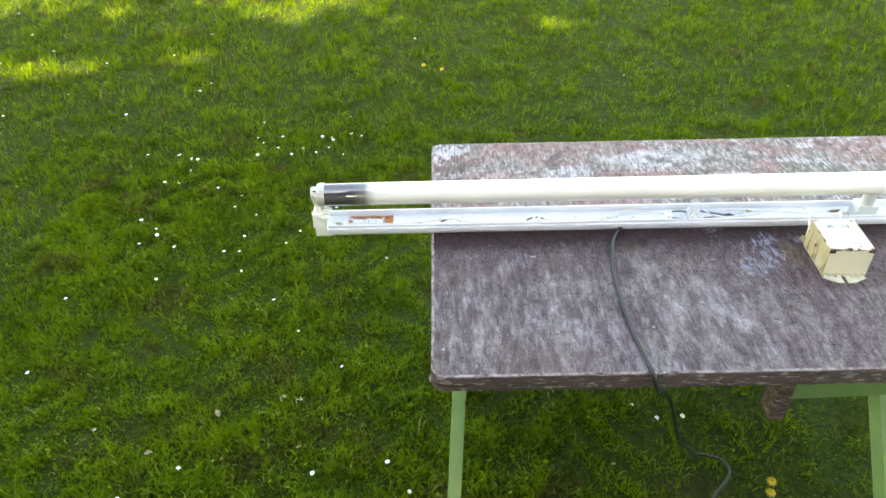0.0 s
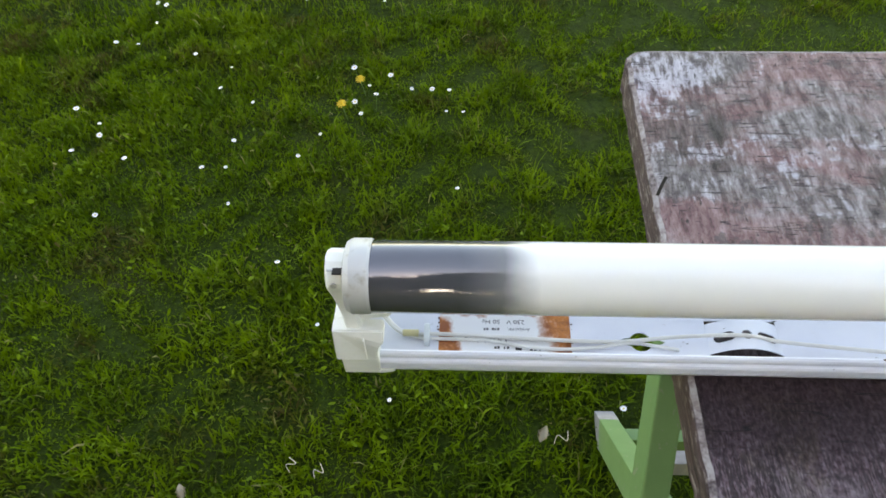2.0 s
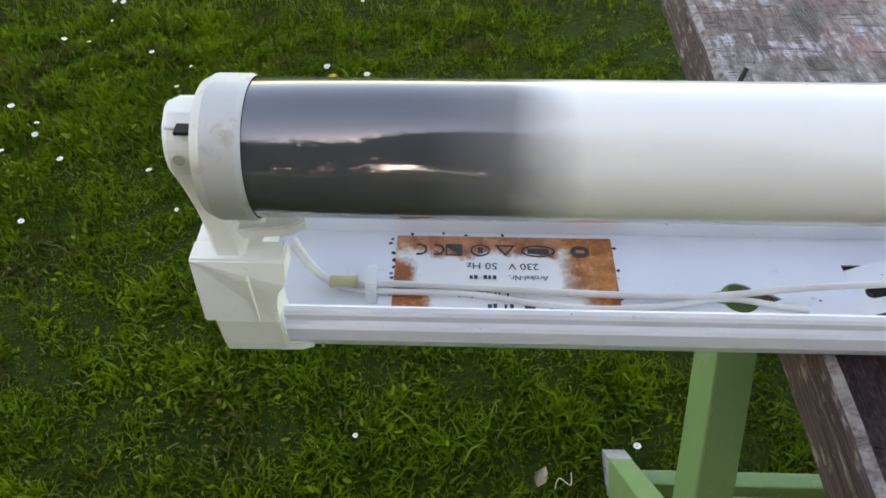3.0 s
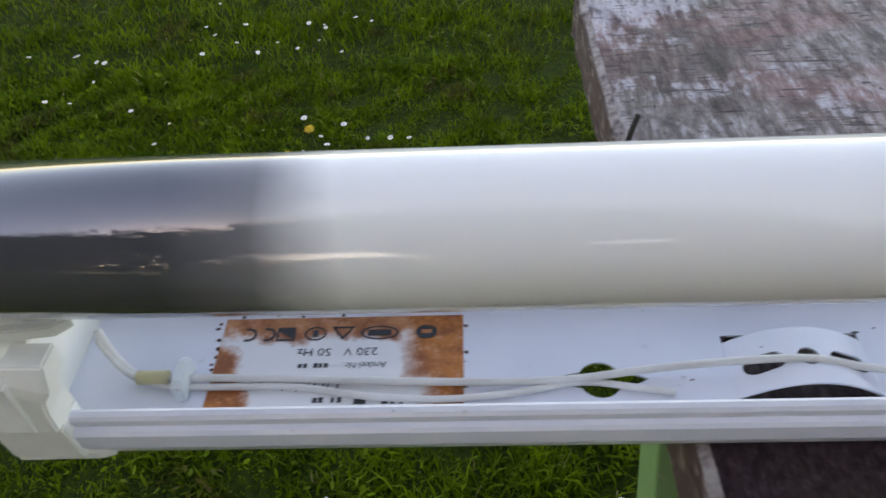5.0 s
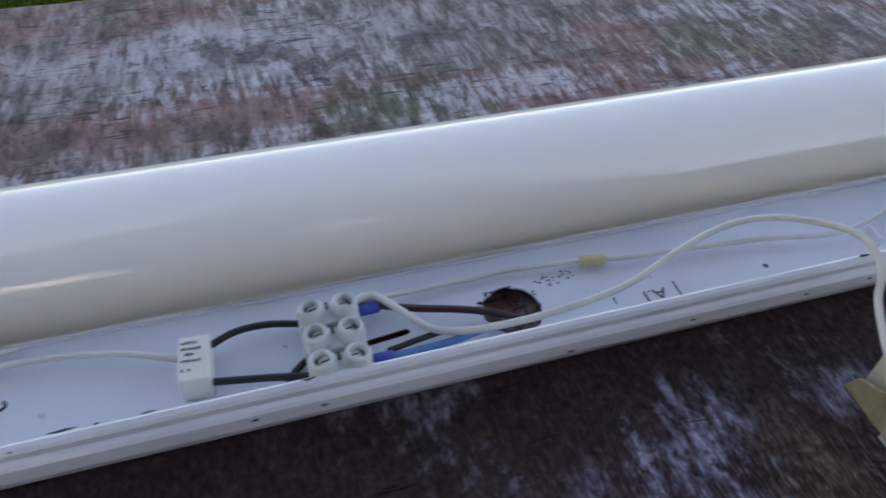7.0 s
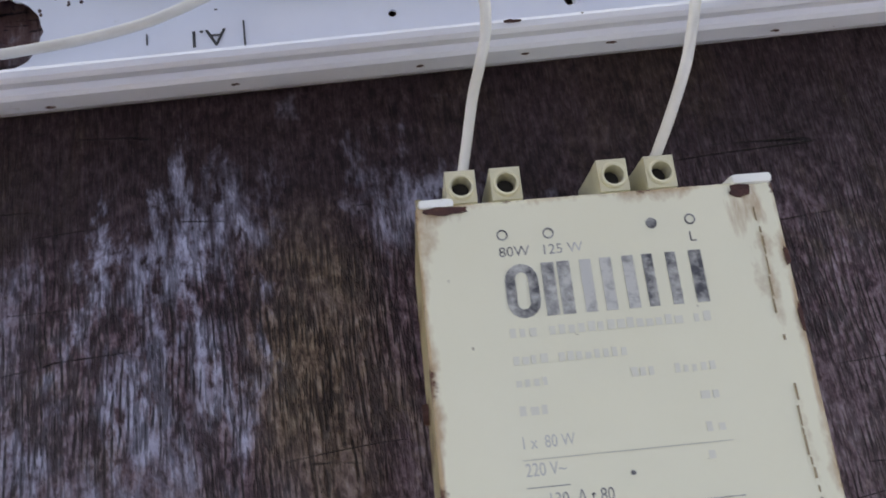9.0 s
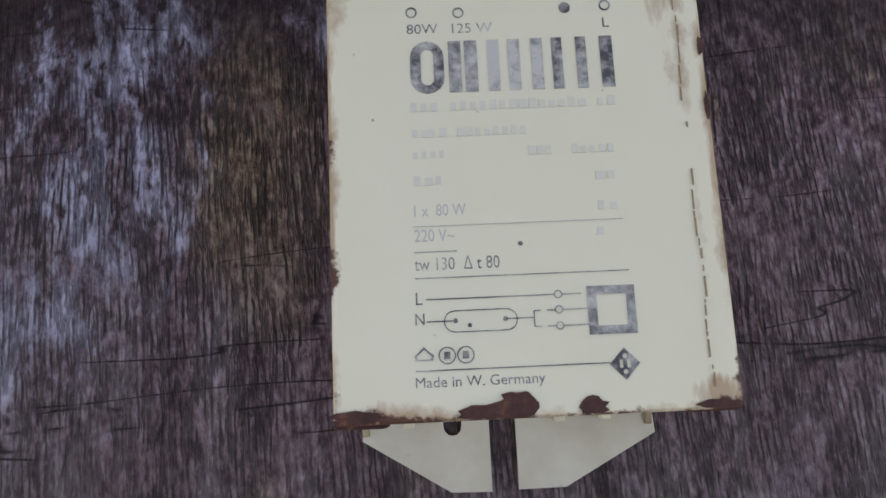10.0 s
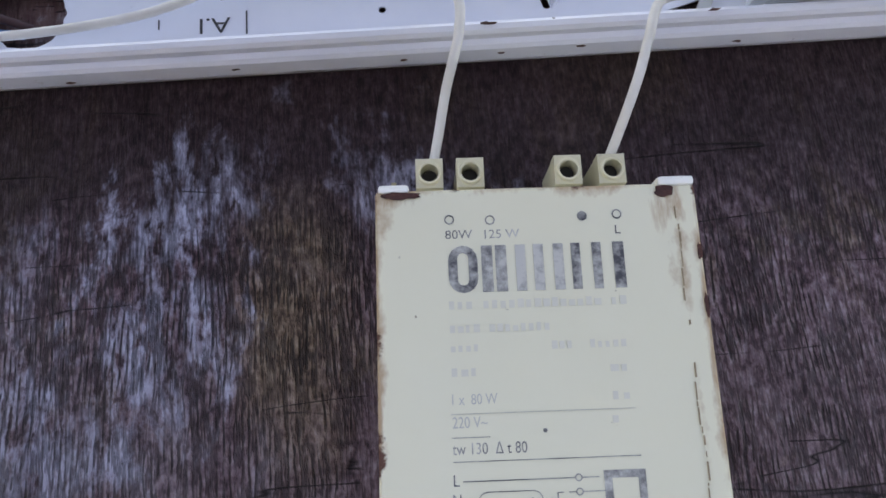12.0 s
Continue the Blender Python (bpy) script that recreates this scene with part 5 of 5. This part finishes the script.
    part("seam", seam, RUST_LINE, b, "rusted seam of the folded lid")
    for cx, cy, rx, ry in ((-0.0085, -0.0378, 0.0052, 0.0016), (-0.0035, -0.0366, 0.0034, 0.0022), (0.0085, -0.0376, 0.0024, 0.0016), (-0.0292, -0.0378, 0.0040, 0.0012), (0.0282, -0.0380, 0.0038, 0.0008), (-0.0275, 0.0364, 0.0036, 0.0009), (0.0262, 0.0360, 0.0022, 0.0012), (0.0321, 0.0230, 0.0005, 0.0018), (0.0321, 0.0120, 0.0004, 0.0026)):
        out = [(cx + rx * (0.7 + 0.5 * rng.random()) * math.cos(2 * math.pi * k / 16), max(-0.0386, cy + ry * (0.7 + 0.5 * rng.random()) * math.sin(2 * math.pi * k / 16))) for k in range(16)]
        lift = h + 0.0001 + 0.00012 * rng.random()
        part("rust_patch", prism(out, lift, lift + 0.0002), RUST, b)
    # printed face
    z = h + 0.00004
    ink = bmesh.new()
    for x, y in ((-0.0179, 0.0311), (-0.0097, 0.0308), (0.0161, 0.0313)):
        ink = join(ink, pierced(ring_xy(x, y, 0.0010, n=18), [ring_xy(x, y, 0.00075, n=18)], z, z + 0.0001))
    ink = prism(ring_xy(0.0090, 0.0311, 0.0010, n=16), z, z + 0.0001, ink)
    ink = prism(ring_xy(-0.0014, -0.0107, 0.0004, n=10), z, z + 0.0001, ink)
    ink = lettering("80W", -0.0188, 0.0271, z, 0.0054, 0.0018, bm=ink)
    ink = lettering("125 W", -0.0109, 0.0270, z, 0.0070, 0.0018, bm=ink)
    ink = lettering("L", 0.0155, 0.0272, z, 0.0011, 0.0018, bm=ink)
    tagged(part("print", ink, INK, b), kind="stuff")
    # maker's word mark, as plain blocks
    part("mark_ring", pierced(stadium(-0.0155, 0.0208, 0.0096, 0.0058, 8, math.pi / 2), [stadium(-0.0155, 0.0208, 0.0066, 0.0022, 8, math.pi / 2)], z, z + 0.0001), INK, b, "worn grey ring of a block mark")
    for x0, x1 in ((-0.0118, -0.0096), (-0.0090, -0.0068), (-0.0050, -0.0030), (-0.0014, 0.0006), (0.0026, 0.0046), (0.0062, 0.0080), (0.0104, 0.0122), (0.0146, 0.0168)):
        part("mark_block", box(x0, x1, 0.0161, 0.0255, z, z + 0.0001), FADING if -0.006 < x0 < 0.005 else INK, b, "worn grey block of a mark")
    faint = make_flat("faded_print", (0.635, 0.61, 0.50), 0.5, 0, 0.10, 300)
    fp = bars_of_print([(-0.0186, 0.0128, 0.0354, 0.0018), (-0.0186, 0.0082, 0.0200, 0.0016), (-0.0186, 0.0045, 0.006, 0.0014), (0.0010, 0.0045, 0.0150, 0.0016), (-0.0186, -0.0002, 0.0056, 0.0016), (0.0120, -0.0002, 0.0042, 0.0016), (0.0120, -0.0055, 0.0042, 0.0016), (0.0115, -0.0098, 0.0052, 0.0018)], z)
    tagged(part("faded_print", fp, faint, b, "faded unreadable print"), kind="stuff")
    grey = make_flat("half_faded_print", (0.47, 0.465, 0.41), 0.5, 0, 0.25, 420)
    tx = lettering("220 V~", -0.0188, -0.0098, z, 0.0066, 0.0021)
    tx = lettering("1 x  80 W", -0.0187, -0.0055, z, 0.0086, 0.0020, bm=tx)
    tx = box(-0.0190, 0.0160, -0.00725, -0.00715, z, z + 0.0001, 0, tx)
    tagged(part("print", tx, grey, b, "half-faded grey print"), kind="stuff")
    tx = lettering("tw 130  \u0394 t 80", -0.0190, -0.0146, z, 0.0140, 0.0022)
    tx = box(-0.0190, -0.0119, -0.01160, -0.01145, z, z + 0.0001, 0, tx)
    tx = box(-0.0190, 0.0162, -0.01595, -0.01580, z, z + 0.0001, 0, tx)
    tagged(part("print", tx, INK, b), kind="stuff")
    tx = lettering("L", -0.0190, -0.0202, z, 0.0011, 0.0020)
    tx = lettering("N", -0.0192, -0.0235, z, 0.0015, 0.0019, bm=tx)
    t = 0.00018

    def hline(x0, x1, y, bm):
        return box(x0, x1, y - t / 2, y + t / 2, z, z + 0.0001, 0, bm)
    tx = hline(-0.0173, 0.0036, -0.0194, tx)
    tx = hline(0.0049, 0.0080, -0.0194, tx)
    tx = hline(-0.0173, -0.0145, -0.0230, tx)
    tx = hline(-0.0145, -0.0128, -0.0230, tx)
    tx = hline(-0.0045, 0.0000, -0.0230, tx)
    tx = join(tx, pierced(stadium(-0.0086, -0.0231, 0.0120, 0.0036), [stadium(-0.0086, -0.0231, 0.0117, 0.0033)], z, z + 0.0001))
    for x in (-0.0127, -0.0046):
        tx = prism(ring_xy(x, -0.0230, 0.0004, n=10), z, z + 0.0001, tx)
    tx = prism(ring_xy(-0.0104, -0.0238, 0.00035, n=10), z, z + 0.0001, tx)
    tx = box(0.0000, 0.0002, -0.0245, -0.0219, z, z + 0.0001, 0, tx)
    for y in (-0.0219, -0.0245):
        tx = hline(0.0002, 0.0012, y, tx)
        tx = hline(0.0022, 0.0036, y, tx)
        tx = hline(0.0049, 0.0090, y, tx)
    for y in (-0.0194, -0.0219, -0.0245):
        tx = join(tx, pierced(ring_xy(0.0042, y, 0.0007, n=16), [ring_xy(0.0042, y, 0.0005, n=16)], z, z + 0.0001))
    tx = join(tx, pierced(rect(0.0089, 0.0167, -0.0262, -0.0183), [rect(0.0104, 0.0153, -0.0248, -0.0197)], z, z + 0.0001))
    for x in (-0.0143, -0.0113):
        tx = join(tx, pierced(ring_xy(x, -0.0285, 0.0014, n=22), [ring_xy(x, -0.0285, 0.00122, n=22)], z, z + 0.0001))
        tx = box(x - 0.0005, x + 0.0005, -0.0291, -0.0279, z, z + 0.0001, 0, tx)
    tx = join(tx, pierced([(-0.0194, -0.0292), (-0.0166, -0.0292), (-0.0164, -0.0284), (-0.0172, -0.0278), (-0.0180, -0.0270), (-0.0188, -0.0278), (-0.0196, -0.0284)], [[(-0.0190, -0.0290), (-0.0170, -0.0290), (-0.0168, -0.0285), (-0.0180, -0.0274), (-0.0192, -0.0285)]], z, z + 0.0001))
    tx = hline(-0.0194, 0.0118, -0.0308, tx)
    tx = join(tx, pierced([(0.0117, -0.0310), (0.0142, -0.0336), (0.0166, -0.0310), (0.0142, -0.0285)], [ring_xy(0.0142, -0.0298, 0.0004, n=10), ring_xy(0.0142, -0.0323, 0.0004, n=10), rect(0.0133, 0.0139, -0.0317, -0.0304), rect(0.0145, 0.0151, -0.0317, -0.0304)], z, z + 0.0001))
    tx = lettering("Made in W. Germany", -0.0195, -0.0340, z, 0.0207, 0.0022, bm=tx)
    tagged(part("print", tx, INK, b, "worn black printed wiring diagram"), kind="stuff")
    # screw in the stained side
    part("side_screw", lathe([(0, 0.0022), (0.0012, 0.0019), (0.0012, 0)], (-w - 0.0002, 0.0030, 0.0270), (-1, 0, 0), 14), RUST, b)


# ---------------------------------------------------------------- flowers and litter
def build_daisies():
    d = thing("daisy", "small white daisy with a yellow centre in the lawn", "flower", (0, 0, 0), 0, "daisies in the lawn")
    part("stem", rod([(0, 0, -0.02), (0.002, 0.001, 0.02), (0, 0, 0.045)], 0.0008, 5), STEM, d)
    pet = bmesh.new()
    for k in range(13):
        a = 2 * math.pi * k / 13
        q = prism([(0.002, -0.0008), (0.007, -0.0016), (0.0092, 0.0), (0.007, 0.0016), (0.002, 0.0008)], 0.0, 0.0003)
        q.transform(pose(0, 0, 0.0455, 0, -14 + 6 * (k % 2), math.degrees(a)))
        pet = join(pet, q)
    part("petals", pet, PETAL, d)
    part("centre", lathe([(0, 0.0030), (0.0012, 0.0026), (0.0020, 0)], (0, 0, 0.0455), (0, 0, 1), 10), POLLEN, d)
    places = [(-0.93, 1.36), (-0.89, 1.37), (-0.95, 1.19), (-0.9, 1.2), (-0.66, 1.12), (-0.65, 1.48), (-0.59, 1.42), (-0.43, 1.5), (-0.4, 1.52), (-0.32, 1.51), (-0.38, 1.1), (-0.35, 1.05), (-0.33, 1.0), (-0.26, 1.05), (-0.37, 1.0), (-0.95, 0.95), (-0.88, 0.89), (-0.92, 0.83), (-0.8, 0.81), (-0.83, 0.68), (-0.47, 0.83), (-0.43, 0.9), (-0.65, 0.8), (-0.61, 0.81), (-0.61, 0.88), (-0.21, 1.05), (-0.18, 0.98), (-0.24, 0.31), (0.11, 0.3), (-0.46, 0.56), (-0.66, 1.03), (-0.9, 0.92), (-0.58, 0.72), (-0.37, 0.44), (-1.05, 0.59), (-1.03, 0.31), (-0.8, 0.12), (-0.58, 0.01), (-0.68, -0.06), (-0.27, -0.01), (-0.11, 0.01), (-0.07, -0.06), (-0.15, 0.75), (-0.1, 2.44), (0.5, 0.12), (0.56, 0.13), (0.46, 0.17), (-1.07, 1.39), (0.83, 2.03), (1.7, 2.17), (1.48, 1.88), (-0.34, 1.68), (-0.66, 1.38), (-0.44, 1.39), (-1.01, 1.92), (-1.55, 1.89), (-2.01, 2.61), (-0.68, 1.51), (-0.59, 1.51), (-0.69, 1.66), (-0.54, 1.39), (-0.49, 1.41), (-0.4, 1.44), (-0.39, 1.48), (-0.34, 1.38), (-0.28, 1.51), (-0.86, 1.34), (-0.88, 1.3), (-0.75, 1.16), (-0.59, 1.01), (-0.3, 1.07), (-0.35, 0.96), (-0.17, 1.03), (-0.14, 0.97)]
    rng = random.Random(21)
    for k in range(18):
        p = (rng.uniform(-2.6, -0.9), rng.uniform(1.2, 3.4))
        places.append(p)
    for k, (x, y) in enumerate(places):
        m = pose(x, y, rng.uniform(-0.018, 0.0), rng.uniform(-14, 14), rng.uniform(-14, 14), rng.uniform(0, 360))
        s = rng.uniform(0.42, 0.78)
        if k == 0:
            d.matrix_basis = m
        else:
            copy_thing(d, m).scale = (s, s, s)
    y = thing("dandelion", "yellow dandelion flower in the lawn", "flower", (0.69, -0.09, 0.0), 0, "dandelions in the lawn")
    part("stem", rod([(0, 0, -0.02), (0, 0, 0.03)], 0.0012, 5), STEM, y)
    head = bmesh.new()
    for k in range(26):
        q = prism([(0.001, -0.0008), (0.010, -0.0014), (0.0115, 0), (0.010, 0.0014), (0.001, 0.0008)], 0, 0.0004)
        q.transform(pose(0, 0, 0.030, 0, -12 - 16 * (k % 3), 360 * k / 26))
        head = join(head, q)
    part("head", head, POLLEN, y)
    for x, yy in ((0.70, -0.06), (-0.36, 1.05), (-0.39, 0.97), (0.03, 2.07), (-0.05, 2.12)):
        copy_thing(y, pose(x, yy, 0.005, 8, -6, 40 * x))


def build_litter():
    rng = random.Random(12)
    for k, (x, y, s, a) in enumerate([(-0.015, 0.258, 0.014, 65), (-0.52, 0.16, 0.012, 120), (-0.65, 0.05, 0.010, 15)]):
        bm = bmesh.new()
        n = 10
        left, right, mid = [], [], []
        for i in range(n + 1):
            t = i / n
            w = 0.62 * math.sin(math.pi * t ** 0.8) * rng.uniform(0.7, 1.1) + 0.02
            z = 0.22 * math.sin(2.6 * t) + 0.04 * rng.random()
            mid.append(bm.verts.new((s * (t * 2 - 1), 0, s * z)))
            left.append(bm.verts.new((s * (t * 2 - 1), s * w, s * (z + 0.22 * w + 0.05 * rng.random()))))
            right.append(bm.verts.new((s * (t * 2 - 1), -s * w, s * (z + 0.3 * w))))
        for i in range(n):
            bm.faces.new((mid[i], mid[i + 1], left[i + 1], left[i]))
            bm.faces.new((right[i], right[i + 1], mid[i + 1], mid[i]))
        bmesh.ops.solidify(bm, geom=bm.faces[:], thickness=0.0006)
        ob = new("dry_leaf", mesh_of("dry_leaf", bm, DRY, True))
        ob.matrix_world = pose(x, y, 0.022, 0, 0, a)
        tagged(ob, "curled pale dry leaf lying in the grass", "leaf", "dry leaves")
    for x, y, a, ln in ((0.012, 0.248, 25, 0.014), (-0.37, 0.20, 75, 0.010), (-0.33, 0.19, 50, 0.010)):
        ob = new("dry_stalk", mesh_of("dry_stalk", rod([(-ln, 0, 0), (-ln * 0.3, 0.008, 0.006), (ln * 0.3, -0.004, 0.004), (ln, 0.010, 0.0)], 0.0007, 6), DRY, True))
        ob.matrix_world = pose(x, y, 0.024, 0, 0, a)
        tagged(ob, "pale dry grass stalk lying in the lawn", "stalk", "dry stalks")


def build_shade_trees():
    """Unseen trees, added behind the viewer to cast the shade over table and lawn."""
    rng = np.random.default_rng(9)
    row = thing("tree", "unseen leafy green trees added to shade the lawn", "tree")
    for x in (-5.0, -2.2, 0.1):
        part("trunk", rod([(x, -5.0, -0.1), (x + 0.1, -4.9, 1.2), (x, -4.8, 3.0)], 0.13, 10), BARK, row)
    n = 80000
    x = rng.uniform(-9, 9, n)
    y = -4.8 + rng.normal(0, 0.6, n)
    top = 5.25 + 0.25 * np.sin(x * 1.3) + 0.2 * np.sin(x * 3.1 + 1)
    top = top - 0.40 * np.exp(-(((x + 4.1) / 1.1) ** 2)) + 0.1
    # the right end is lowered to let sky light onto the lamp's front faces
    low = np.clip((x - 2.0) / 0.8, 0, 1)
    top = top * (1 - low) + 1.3 * low
    z = 0.3 + (top - 0.3) * rng.random(n)
    z = np.where((rng.random(n) < 0.035) & (x < 2.2), top + rng.random(n) ** 1.3 * 0.9, z)
    # one crown raised to put a dark hump in the tube's reflection
    q, v, k = rng.uniform(0, 2 * np.pi, n), rng.random(n) ** 0.5, rng.random(n) < 0.30
    x = np.where(k, 0.1 + 2.3 * v * np.cos(q), x)
    z = np.where(k, 5.8 + 3.6 * v * np.sin(q), z)
    # openings cut in the leaves so the tube reflects bright streaks of sky
    for gx, gz, gw, gh in ((-1.05, 1.75, 0.55, 0.55), (1.05, 2.65, 0.50, 0.60)):
        inside = ((x - gx) / gw) ** 2 + ((z - gz) / gh) ** 2 < 1
        z = np.where(inside, z + 3.0, z)
    # chinks cut along the sun's way, for the bright flecks on the far lawn
    xs, zs = x - 0.287 * (y + 4.8), z + 0.756 * (y + 4.8)
    for gx, gz, gw, gh in ((-3.88, 5.34, 0.34, 0.12), (-3.23, 5.41, 0.15, 0.09), (-3.0, 5.95, 0.36, 0.12), (-1.54, 5.66, 0.26, 0.09)):
        inside = ((xs - gx) / gw) ** 2 + ((zs - gz) / gh) ** 2 < 1
        z = np.where(inside, z - 2.2, z)
    a, b = rng.uniform(0, 2 * np.pi, n), rng.uniform(-0.9, 0.9, n)
    s = rng.uniform(0.09, 0.17, n)
    u = np.stack([np.cos(a), np.sin(a), np.zeros(n)], 1) * s[:, None]
    v = np.stack([-np.sin(a) * np.cos(b), np.cos(a) * np.cos(b), np.sin(b)], 1) * s[:, None] * 0.6
    c = np.stack([x, y, z], 1)
    p = np.stack([c - u, c - v, c + u, c + v], 1)
    me = bpy.data.meshes.new("crown")
    me.from_pydata(p.reshape(-1, 3), [], np.arange(n * 4).reshape(-1, 4))
    me.materials.append(LEAF)
    ob = new("crown", me)
    ob.parent = row


build_ground()
build_table()
build_batten()
build_tube()
build_terminal_strip()
build_capacitor()
build_wires()
build_ballast()
build_daisies()
build_litter()
build_shade_trees()
build_clover()
build_grass()
